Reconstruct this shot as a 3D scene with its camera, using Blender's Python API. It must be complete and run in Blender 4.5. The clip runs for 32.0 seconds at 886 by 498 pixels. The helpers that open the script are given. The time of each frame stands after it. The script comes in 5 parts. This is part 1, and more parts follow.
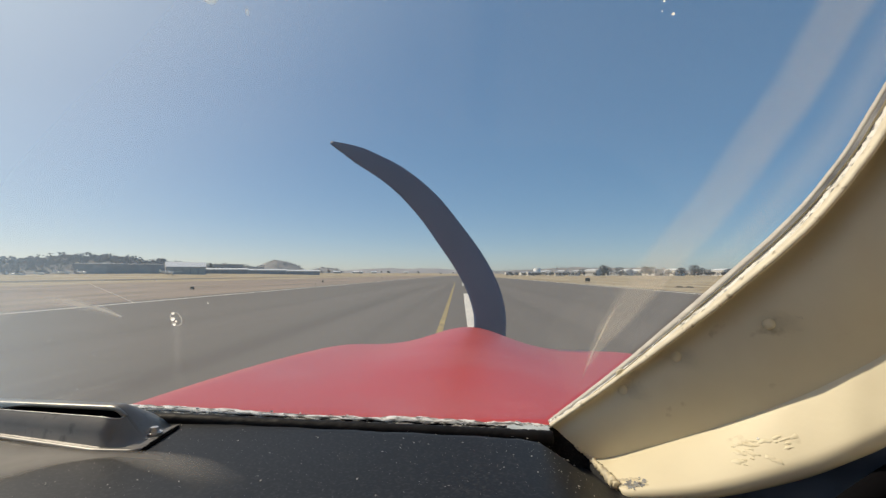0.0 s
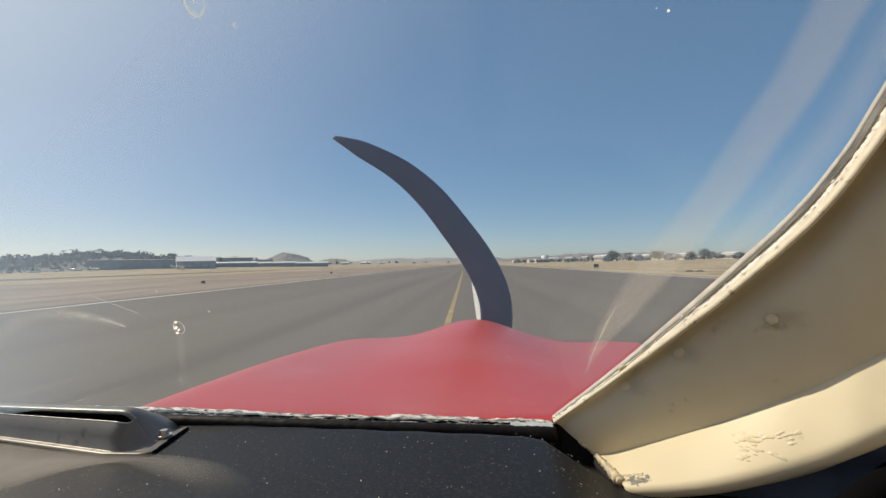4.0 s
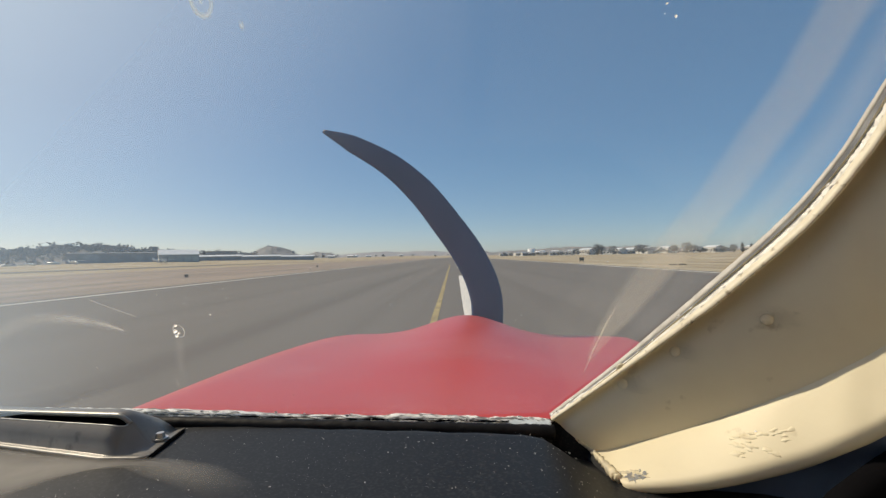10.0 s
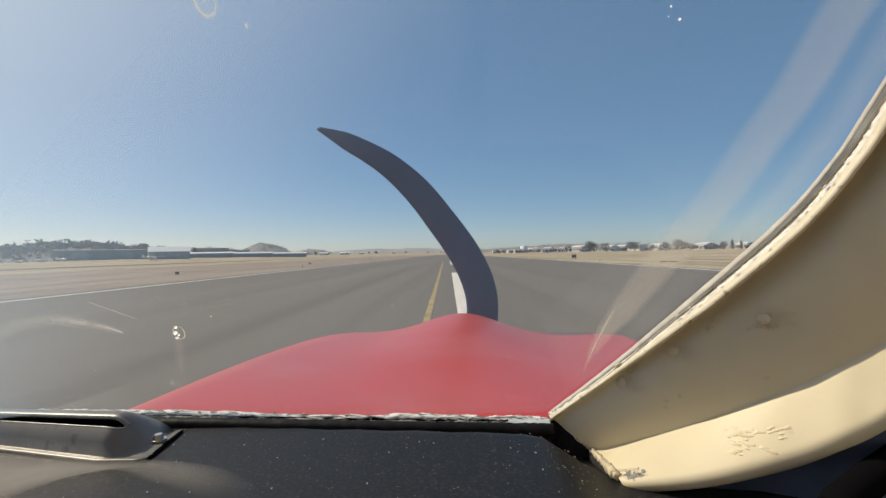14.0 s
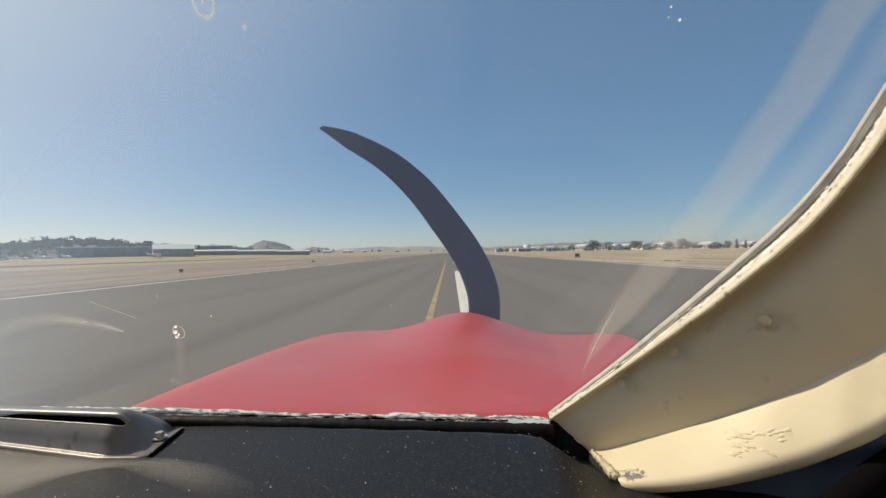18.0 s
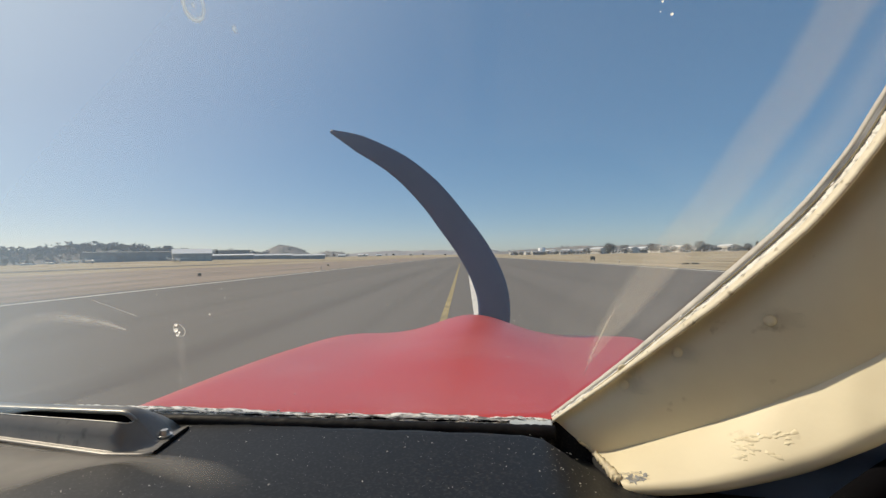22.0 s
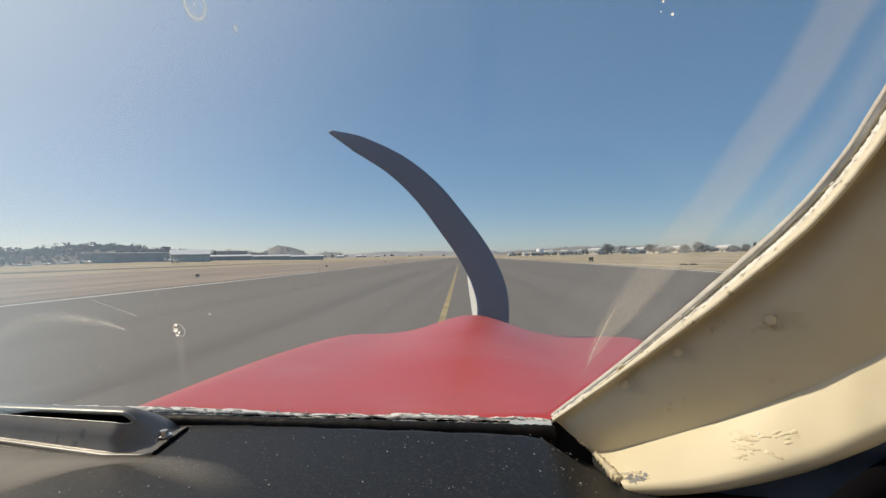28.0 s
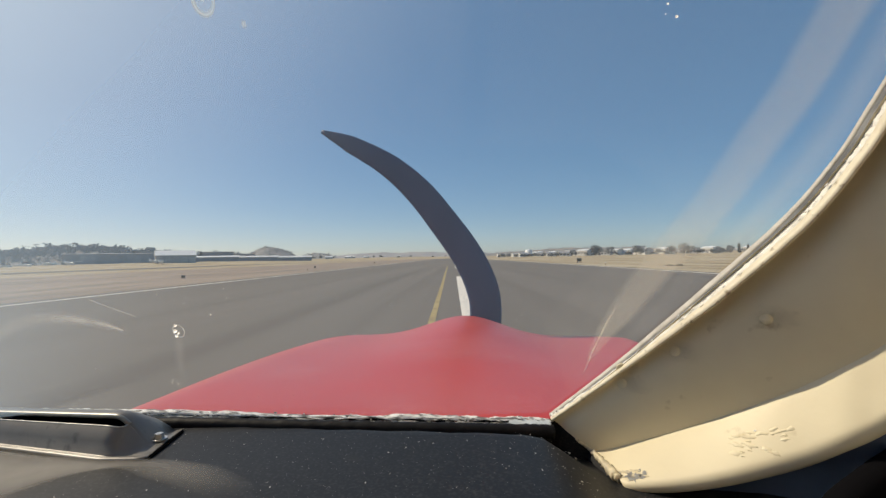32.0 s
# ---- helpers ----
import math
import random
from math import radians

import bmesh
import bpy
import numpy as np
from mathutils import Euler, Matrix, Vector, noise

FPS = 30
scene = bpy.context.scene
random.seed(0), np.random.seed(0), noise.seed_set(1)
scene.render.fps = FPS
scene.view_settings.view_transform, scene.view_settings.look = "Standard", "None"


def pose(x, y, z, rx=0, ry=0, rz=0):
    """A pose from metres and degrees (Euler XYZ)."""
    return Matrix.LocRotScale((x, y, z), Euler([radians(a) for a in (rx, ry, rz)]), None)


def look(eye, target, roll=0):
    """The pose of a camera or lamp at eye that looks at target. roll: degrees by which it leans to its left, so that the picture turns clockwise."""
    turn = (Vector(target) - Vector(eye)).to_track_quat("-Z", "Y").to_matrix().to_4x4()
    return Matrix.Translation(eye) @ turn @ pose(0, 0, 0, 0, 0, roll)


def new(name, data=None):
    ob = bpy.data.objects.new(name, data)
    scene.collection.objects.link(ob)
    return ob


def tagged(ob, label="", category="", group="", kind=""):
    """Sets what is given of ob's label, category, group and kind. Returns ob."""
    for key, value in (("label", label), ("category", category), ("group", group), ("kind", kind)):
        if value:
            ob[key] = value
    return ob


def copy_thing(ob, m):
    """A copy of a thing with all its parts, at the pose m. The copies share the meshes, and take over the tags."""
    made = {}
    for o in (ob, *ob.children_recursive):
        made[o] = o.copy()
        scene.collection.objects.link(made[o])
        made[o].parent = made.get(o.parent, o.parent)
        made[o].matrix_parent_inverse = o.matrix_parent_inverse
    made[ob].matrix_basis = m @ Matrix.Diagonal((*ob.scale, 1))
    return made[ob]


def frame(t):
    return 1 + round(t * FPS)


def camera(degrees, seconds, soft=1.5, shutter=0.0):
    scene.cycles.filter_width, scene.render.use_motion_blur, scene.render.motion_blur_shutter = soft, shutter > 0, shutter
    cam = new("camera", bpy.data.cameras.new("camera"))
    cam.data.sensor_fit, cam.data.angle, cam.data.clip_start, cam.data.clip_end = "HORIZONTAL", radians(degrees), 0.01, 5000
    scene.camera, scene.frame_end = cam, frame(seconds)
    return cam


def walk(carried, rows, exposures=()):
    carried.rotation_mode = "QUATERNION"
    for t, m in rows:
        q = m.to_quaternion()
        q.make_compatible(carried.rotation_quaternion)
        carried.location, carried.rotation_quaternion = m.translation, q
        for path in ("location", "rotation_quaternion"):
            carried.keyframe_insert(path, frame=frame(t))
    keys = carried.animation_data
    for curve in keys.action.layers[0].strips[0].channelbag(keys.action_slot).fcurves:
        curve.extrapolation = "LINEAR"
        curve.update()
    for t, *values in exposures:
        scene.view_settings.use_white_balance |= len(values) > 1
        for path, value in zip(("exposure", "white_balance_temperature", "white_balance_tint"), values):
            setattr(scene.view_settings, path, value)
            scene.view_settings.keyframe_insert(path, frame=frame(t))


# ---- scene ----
# ---- camera: behind the windscreen, turned to follow the horizon ----
cam = camera(90.0, 32.0, soft=1.4)

EYE = Vector((0.0, 0.0, 1.5))
YAW, PITCH, ROLL = 2.05, 0.9, -1.2          # rest attitude of the camera in the cockpit
REACH = 0.55                                # mean distance of the cockpit parts


def stand(dyaw, dpitch, droll):
    """Camera pose for a small turn away from rest, shifted so the near cockpit parts keep their place in view."""
    x = REACH * math.tan(radians(dyaw))
    z = -REACH * math.tan(radians(dpitch))
    turn = (Matrix.Rotation(radians(YAW + dyaw), 4, "Z") @ Matrix.Rotation(radians(90 + PITCH + dpitch), 4, "X")
            @ Matrix.Rotation(radians(ROLL + droll), 4, "Z"))
    return Matrix.Translation((EYE.x + x, EYE.y, EYE.z + z)) @ turn


TURNS = [
    (0.0, 0.30, 2.40, 1.2), (0.5, -0.50, 3.20, 1.1), (1.0, -0.90, 3.20, 0.5), (1.5, -1.00, 2.90, 0.3), (2.0, -2.00, 2.50, 0.3), (2.5, -0.80, 2.00, 0.2),
    (3.0, 0.60, 1.60, 0.1), (3.5, 1.60, 1.20, 0.0), (4.5, 0.60, 0.90, 0.0), (5.5, -0.80, 0.70, 0.0), (6.0, -1.30, 0.70, 0.0), (7.0, -0.70, 0.60, 0.0),
    (8.0, -0.40, 0.30, 0.0), (9.0, 0.10, 0.30, 0.0), (10.0, -0.40, 0.10, 0.0), (11.0, 0.20, 0.00, 0.0), (12.0, -1.00, -0.20, 0.0), (13.0, -0.90, -0.30, 0.0),
    (14.0, -1.30, -0.30, 0.0), (15.5, -0.70, -0.40, 0.1), (17.0, -1.00, -0.70, 0.2), (18.0, -0.90, -0.50, 0.2), (19.0, -1.10, -0.40, 0.2), (20.0, -1.20, -0.30, 0.2),
    (21.0, -1.30, -0.10, 0.1), (22.0, 0.90, 0.00, 0.0), (23.0, 0.85, 0.10, 0.0), (24.0, -0.20, 0.10, 0.0), (25.0, 0.10, 0.10, 0.0), (26.5, 0.40, 0.10, 0.0),
    (28.0, 0.70, 0.10, 0.0), (29.0, -0.40, 0.00, 0.0), (30.0, -0.40, 0.00, 0.0), (31.0, -0.90, -0.10, 0.0), (32.0, -0.70, 0.20, 0.0),
]
walk(cam, [(t, stand(a, b, c)) for t, a, b, c in TURNS], [(0.0, 0.16, 7290, 7), (32.0, 0.16, 7290, 7)])

# ---- light ----
SUN_AZ, SUN_EL = -68.0, 42.0               # degrees from straight ahead (negative: to port) and above the horizon
world = bpy.data.worlds.new("world")
scene.world = world
world.use_nodes = True
wn, wl = world.node_tree.nodes, world.node_tree.links
sky = wn.new("ShaderNodeTexSky")
sky.sky_type = "NISHITA"
sky.sun_disc = False
sky.sun_elevation = radians(SUN_EL)
sky.sun_rotation = radians(SUN_AZ)
sky.altitude = 200.0
sky.air_density = 0.6
sky.dust_density = 1.0
sky.ozone_density = 4.0
soft_sky, rich_sky = wn.new("ShaderNodeGamma"), wn.new("ShaderNodeHueSaturation")
soft_sky.inputs["Gamma"].default_value = 0.55          # hazy air evens out the sky
rich_sky.inputs["Saturation"].default_value = 1.60
wl.new(sky.outputs[0], soft_sky.inputs[0])
wl.new(soft_sky.outputs[0], rich_sky.inputs["Color"])
wl.new(rich_sky.outputs[0], wn["Background"].inputs[0])
wn["Background"].inputs[1].default_value = 0.215

sun = new("sun", bpy.data.lights.new("sun", "SUN"))
sun.data.energy = 3.2
sun.data.angle = radians(0.5)
sun.data.color = (1.0, 0.90, 0.76)
sun_way = Vector((math.cos(radians(SUN_EL)) * math.sin(radians(SUN_AZ)),
                  math.cos(radians(SUN_EL)) * math.cos(radians(SUN_AZ)), math.sin(radians(SUN_EL))))
sun.matrix_world = look(sun_way * 50, (0, 0, 0))


# ---- materials ----
def material(name, colour, rough=0.6, metal=0.0, second=None, scale=8.0, stretch=(1, 1, 1), contrast=(0.35, 0.65), bump=0.0,
             bump_scale=60.0, third=None, third_scale=1.0, third_range=(0.5, 0.7), coat=0.0, per_object=0.0, spec=0.5):
    m = bpy.data.materials.new(name)
    m.use_nodes = True
    n, l = m.node_tree.nodes, m.node_tree.links
    b = n["Principled BSDF"]
    b.inputs["Roughness"].default_value = rough
    b.inputs["Metallic"].default_value = metal
    b.inputs["Coat Weight"].default_value = coat
    b.inputs["Coat Roughness"].default_value = 0.08
    b.inputs["Specular IOR Level"].default_value = spec
    geo = n.new("ShaderNodeNewGeometry")
    mp = n.new("ShaderNodeMapping")
    mp.inputs["Scale"].default_value = stretch
    l.new(geo.outputs["Position"], mp.inputs["Vector"])

    def ramp(sc, lo, hi, detail=6.0):
        t = n.new("ShaderNodeTexNoise")
        t.inputs["Scale"].default_value = sc
        t.inputs["Detail"].default_value = detail
        l.new(mp.outputs[0], t.inputs["Vector"])
        r = n.new("ShaderNodeMapRange")
        r.inputs["From Min"].default_value, r.inputs["From Max"].default_value = lo, hi
        l.new(t.outputs[0], r.inputs["Value"])
        return t, r

    def mix(fac, a, c):
        x = n.new("ShaderNodeMix")
        x.data_type = "RGBA"
        l.new(fac, x.inputs[0])
        for sock, v in ((x.inputs[6], a), (x.inputs[7], c)):
            if isinstance(v, tuple):
                sock.default_value = (*v, 1)
            else:
                l.new(v, sock)
        return x.outputs[2]

    col = colour
    if second:
        _, r = ramp(scale, *contrast)
        col = mix(r.outputs[0], colour, second)
        if third:
            _, r3 = ramp(third_scale, *third_range)
            col = mix(r3.outputs[0], col, third)
    if per_object:
        info = n.new("ShaderNodeObjectInfo")
        hsv = n.new("ShaderNodeHueSaturation")
        r = n.new("ShaderNodeMapRange")
        r.inputs["To Min"].default_value, r.inputs["To Max"].default_value = 1 - per_object, 1 + per_object
        l.new(info.outputs["Random"], r.inputs["Value"])
        l.new(r.outputs[0], hsv.inputs["Value"])
        if isinstance(col, tuple):
            hsv.inputs["Color"].default_value = (*col, 1)
        else:
            l.new(col, hsv.inputs["Color"])
        col = hsv.outputs[0]
    if isinstance(col, tuple):
        b.inputs["Base Color"].default_value = (*col, 1)
    else:
        l.new(col, b.inputs["Base Color"])
    if bump:
        t, _ = ramp(bump_scale, 0.3, 0.7, 8.0)
        bp = n.new("ShaderNodeBump")
        bp.inputs["Strength"].default_value = bump
        bp.inputs["Distance"].default_value = 0.3 / bump_scale
        l.new(t.outputs[0], bp.inputs["Height"])
        l.new(bp.outputs[0], b.inputs["Normal"])
    return m


ASPHALT = material("asphalt", (0.172, 0.150, 0.128), 0.85, spec=0.2, second=(0.202, 0.177, 0.152), scale=0.35, stretch=(1, 0.015, 1),
                   third=(0.143, 0.121, 0.103), third_scale=0.55, third_range=(0.52, 0.75), bump=0.4, bump_scale=45)
ASPHALT_OLD = material("old_asphalt", (0.12, 0.105, 0.09), 0.9, second=(0.17, 0.145, 0.12), scale=0.08, stretch=(1, 0.2, 1),
                       third=(0.23, 0.19, 0.14), third_scale=0.35, third_range=(0.5, 0.8), bump=0.4, bump_scale=40)
PAINT_WHITE = material("runway_white", (0.84, 0.79, 0.70), 0.9, spec=0.0, second=(0.66, 0.64, 0.6), scale=2.2, stretch=(3, 0.6, 1),
                       third=(0.2, 0.19, 0.18), third_scale=9, third_range=(0.68, 0.85), bump=0.2, bump_scale=60)
PAINT_YELLOW = material("runway_yellow", (0.49, 0.39, 0.20), 0.9, spec=0.0, second=(0.34, 0.28, 0.17), scale=2.5,
                        third=(0.13, 0.11, 0.09), third_scale=8, third_range=(0.6, 0.8))
DRY_GRASS = material("dry_grass", (0.40, 0.315, 0.20), 0.95, spec=0.2, second=(0.53, 0.445, 0.31), scale=0.05, stretch=(2.2, 0.5, 1),
                     third=(0.25, 0.19, 0.11), third_scale=0.11, third_range=(0.5, 0.72), bump=0.5, bump_scale=6)
BARE_EARTH = material("bare_earth", (0.28, 0.21, 0.165), 0.95, second=(0.36, 0.28, 0.21), scale=0.1, stretch=(1.5, 0.3, 1),
                      third=(0.18, 0.145, 0.11), third_scale=0.22, third_range=(0.5, 0.75), bump=0.4, bump_scale=12)
RED = material("red_paint", (0.62, 0.05, 0.030), 0.44, second=(0.56, 0.047, 0.028), scale=3.0, third=(0.60, 0.10, 0.085), third_scale=5,
               third_range=(0.48, 0.80), coat=0.32, bump=0.02, bump_scale=25, spec=0.5)
RED.node_tree.nodes["Principled BSDF"].inputs["Coat Roughness"].default_value = 0.25
CREAM = material("cream_enamel", (0.775, 0.70, 0.505), 0.5, second=(0.73, 0.655, 0.47), scale=14, third=(0.42, 0.34, 0.2), third_scale=38,
                 third_range=(0.66, 0.82), bump=0.06, bump_scale=120)
CREAM_WORN = material("worn_cream_enamel", (0.68, 0.60, 0.42), 0.55, second=(0.42, 0.38, 0.30), scale=60, contrast=(0.48, 0.66),
                      third=(0.2, 0.17, 0.12), third_scale=110, third_range=(0.6, 0.75), bump=0.4, bump_scale=160)
BARE_METAL = material("bare_metal", (0.42, 0.43, 0.43), 0.45, 0.7, second=(0.25, 0.25, 0.25), scale=70, bump=0.2, bump_scale=150)
BLACK = material("black_glareshield", (0.0130, 0.0143, 0.0168), 0.5, second=(0.046, 0.047, 0.049), scale=300, contrast=(0.50, 0.78), third=(0.03, 0.029, 0.028),
                 third_scale=28, third_range=(0.64, 0.85), bump=0.10, bump_scale=420, spec=0.25)
RUBBER = material("black_rubber", (0.007, 0.007, 0.008), 0.55, second=(0.016, 0.015, 0.015), scale=35, bump=0.4, bump_scale=120, spec=0.15)
PLASTIC = material("black_plastic", (0.140, 0.130, 0.118), 0.38, second=(0.180, 0.168, 0.150), scale=20, third=(0.04, 0.036, 0.03), third_scale=60,
                   third_range=(0.6, 0.8), bump=0.12, bump_scale=200)
# near black: painted shade of the vent slot, and plainly black parts
SHADE_AND_BLACK = material("shade_and_black", (0.006, 0.006, 0.007), 1.0, spec=0.0)
SEALANT = material("old_sealant", (0.86, 0.86, 0.84), 0.6, second=(0.17, 0.165, 0.155), scale=260, stretch=(0.3, 1, 1.2), contrast=(0.46, 0.57), third=(0.7, 0.69, 0.66),
                   third_scale=120, third_range=(0.55, 0.7), bump=0.5, bump_scale=110)
STEEL = material("bright_steel", (0.5, 0.5, 0.5), 0.42, 1.0, second=(0.5, 0.5, 0.5), scale=200)
BLADE = material("dark_blade_paint", (0.035, 0.058, 0.140), 0.6, second=(0.044, 0.068, 0.160), scale=7, bump=0.05, bump_scale=80)
DUST = material("pale_grit", (0.62, 0.60, 0.56), 0.9)
HANGAR_WALL = material("hangar_wall", (0.42, 0.43, 0.43), 0.7, second=(0.35, 0.36, 0.37), scale=0.4, per_object=0.12)
HANGAR_DOOR = material("pale_hangar_door", (0.47, 0.475, 0.46), 0.7, second=(0.41, 0.42, 0.41), scale=0.4)
# dark wall made paler and bluer to carry the distance haze
HANGAR_HAZED = material("hazed_hangar_wall", (0.31, 0.325, 0.345), 0.7, second=(0.36, 0.37, 0.385), scale=0.3, per_object=0.1)
ROOF_WHITE = material("white_metal_roof", (0.86, 0.86, 0.85), 0.5, second=(0.78, 0.78, 0.77), scale=0.6)
ROOF_GREY = material("grey_roof", (0.34, 0.35, 0.36), 0.7, second=(0.42, 0.42, 0.42), scale=0.5, per_object=0.2)
DOOR_DARK = material("dark_door", (0.07, 0.08, 0.09), 0.5, second=(0.1, 0.11, 0.12), scale=0.7)
HOUSE_WHITE = material("white_wall", (0.72, 0.70, 0.66), 0.8, second=(0.62, 0.60, 0.56), scale=0.4, per_object=0.1)
BARK = material("bark", (0.12, 0.09, 0.065), 0.9, second=(0.07, 0.055, 0.04), scale=3, bump=0.5, bump_scale=12)
# distance haze is mixed into this grey-blue leaf colour
LEAF = material("hazed_green_leaves", (0.185, 0.196, 0.208), 0.8, second=(0.205, 0.215, 0.225), scale=0.6, per_object=0.25)
bs = LEAF.node_tree.nodes["Principled BSDF"]
glow, both = LEAF.node_tree.nodes.new("ShaderNodeBsdfTranslucent"), LEAF.node_tree.nodes.new("ShaderNodeMixShader")
LEAF.node_tree.links.new(bs.inputs["Base Color"].links[0].from_socket, glow.inputs[0])
LEAF.node_tree.links.new(bs.outputs[0], both.inputs[1])
LEAF.node_tree.links.new(glow.outputs[0], both.inputs[2])
LEAF.node_tree.links.new(both.outputs[0], LEAF.node_tree.nodes["Material Output"].inputs[0])
# woods and hills: the haze of distance is put into their base colours
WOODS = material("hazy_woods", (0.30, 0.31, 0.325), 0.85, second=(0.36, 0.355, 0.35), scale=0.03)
HILL = material("hazed_dry_hill", (0.35, 0.32, 0.29), 0.95, second=(0.29, 0.275, 0.255), scale=0.02, third=(0.22, 0.222, 0.215), third_scale=0.05,
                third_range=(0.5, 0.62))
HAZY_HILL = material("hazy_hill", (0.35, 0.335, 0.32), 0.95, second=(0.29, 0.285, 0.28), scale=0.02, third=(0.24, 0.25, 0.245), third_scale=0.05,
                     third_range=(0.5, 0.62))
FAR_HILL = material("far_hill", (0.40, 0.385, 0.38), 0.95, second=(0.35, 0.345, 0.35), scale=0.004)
SIGN_DARK = material("sign_panel", (0.05, 0.045, 0.035), 0.6, second=(0.09, 0.075, 0.05), scale=3)
SIGN_BACK = material("weathered_sign", (0.34, 0.26, 0.15), 0.7, second=(0.26, 0.19, 0.11), scale=3)
PLANE_WHITE = material("white_aircraft_paint", (0.78, 0.78, 0.77), 0.35, second=(0.7, 0.7, 0.7), scale=1.5)
GLASS_DARK = material("dark_window", (0.03, 0.035, 0.04), 0.12)


def windscreen_material():
    m = bpy.data.materials.new("glare_film_acrylic")
    m.use_nodes = True
    n, l = m.node_tree.nodes, m.node_tree.links
    n.remove(n["Principled BSDF"])
    out = n["Material Output"]
    clear = n.new("ShaderNodeBsdfTransparent")
    clear.inputs[0].default_value = (0.97, 0.975, 0.98, 1)
    gloss = n.new("ShaderNodeBsdfGlossy")
    gloss.inputs["Roughness"].default_value = 0.08
    weight = n.new("ShaderNodeLayerWeight")
    power = n.new("ShaderNodeMath")
    power.operation = "POWER"
    power.inputs[1].default_value = 5.0
    l.new(weight.outputs["Facing"], power.inputs[0])
    twice = n.new("ShaderNodeMath")
    twice.operation = "MULTIPLY_ADD"
    twice.inputs[1].default_value = 0.2
    twice.inputs[2].default_value = 0.025
    l.new(power.outputs[0], twice.inputs[0])
    pane = n.new("ShaderNodeMixShader")
    l.new(twice.outputs[0], pane.inputs[0])
    l.new(clear.outputs[0], pane.inputs[1])
    l.new(gloss.outputs[0], pane.inputs[2])
    # veil of glare on the glass is put into this bluish film
    ahead = n.new("ShaderNodeBsdfTranslucent")
    ahead.inputs[0].default_value = (0.62, 0.82, 1.0, 1)
    back = n.new("ShaderNodeBsdfDiffuse")
    back.inputs[0].default_value = (0.80, 0.83, 0.88, 1)
    film = n.new("ShaderNodeMixShader")
    film.inputs[0].default_value = 0.15
    l.new(ahead.outputs[0], film.inputs[1])
    l.new(back.outputs[0], film.inputs[2])
    geo = n.new("ShaderNodeNewGeometry")
    big = n.new("ShaderNodeTexNoise")
    big.inputs["Scale"].default_value = 5.0
    big.inputs["Detail"].default_value = 5.0
    l.new(geo.outputs["Position"], big.inputs["Vector"])
    amount = n.new("ShaderNodeMapRange")
    amount.inputs["From Min"].default_value, amount.inputs["From Max"].default_value = 0.3, 0.75
    amount.inputs["To Min"].default_value, amount.inputs["To Max"].default_value = 0.050, 0.074
    l.new(big.outputs[0], amount.inputs["Value"])
    mixed = n.new("ShaderNodeMixShader")
    # the film thickens to port and the top to put in the sun's glare
    slope, port, more = n.new("ShaderNodeVectorMath"), n.new("ShaderNodeMapRange"), n.new("ShaderNodeMath")
    slope.operation = "DOT_PRODUCT"
    slope.inputs[1].default_value = (-0.7, 0.0, 0.9)
    port.interpolation_type = "SMOOTHSTEP"
    port.inputs["From Min"].default_value, port.inputs["From Max"].default_value = 1.46, 1.95
    port.inputs["To Min"].default_value, port.inputs["To Max"].default_value = 0.0, 0.90
    l.new(geo.outputs["Position"], slope.inputs[0])
    l.new(slope.outputs["Value"], port.inputs["Value"])
    l.new(amount.outputs[0], more.inputs[0])
    l.new(port.outputs[0], more.inputs[1])
    l.new(more.outputs[0], mixed.inputs[0])
    l.new(pane.outputs[0], mixed.inputs[1])
    l.new(film.outputs[0], mixed.inputs[2])
    l.new(mixed.outputs[0], out.inputs[0])
    return m


ACRYLIC = windscreen_material()


# ---- mesh helpers ----
def mesh_of(bm, mat, smooth=False):
    me = bpy.data.meshes.new("mesh")
    bmesh.ops.recalc_face_normals(bm, faces=bm.faces)
    bm.to_mesh(me)
    bm.free()
    me.materials.append(mat)
    if smooth:
        me.polygons.foreach_set("use_smooth", [True] * len(me.polygons))
    return me


def part(name, bm, mat, parent, label="", smooth=False):
    ob = new(name, mesh_of(bm, mat, smooth))
    ob.parent = parent
    if label:
        tagged(ob, label)
    return ob


def thing(name, label, category, group="", kind="", at=(0, 0, 0)):
    ob = new(name)
    ob.empty_display_size = 0.1
    ob.location = at
    return tagged(ob, label, category, group, kind)


def structure(name, bm, mat, label, category, smooth=False):
    return tagged(new(name, mesh_of(bm, mat, smooth)), label, category, kind="structure")


def box(bm, lo, hi, bevel=0.0):
    x0, y0, z0 = lo
    x1, y1, z1 = hi
    v = [bm.verts.new(p) for p in ((x0, y0, z0), (x1, y0, z0), (x1, y1, z0), (x0, y1, z0), (x0, y0, z1), (x1, y0, z1), (x1, y1, z1), (x0, y1, z1))]
    f = [bm.faces.new([v[i] for i in q]) for q in ((3, 2, 1, 0), (4, 5, 6, 7), (0, 1, 5, 4), (1, 2, 6, 5), (2, 3, 7, 6), (3, 0, 4, 7))]
    if bevel:
        edges = list({e for q in f for e in q.edges})
        bmesh.ops.bevel(bm, geom=edges, offset=bevel, segments=2, affect="EDGES", clamp_overlap=True)
    return bm


def boxed(lo, hi, bevel=0.0):
    return box(bmesh.new(), lo, hi, bevel)


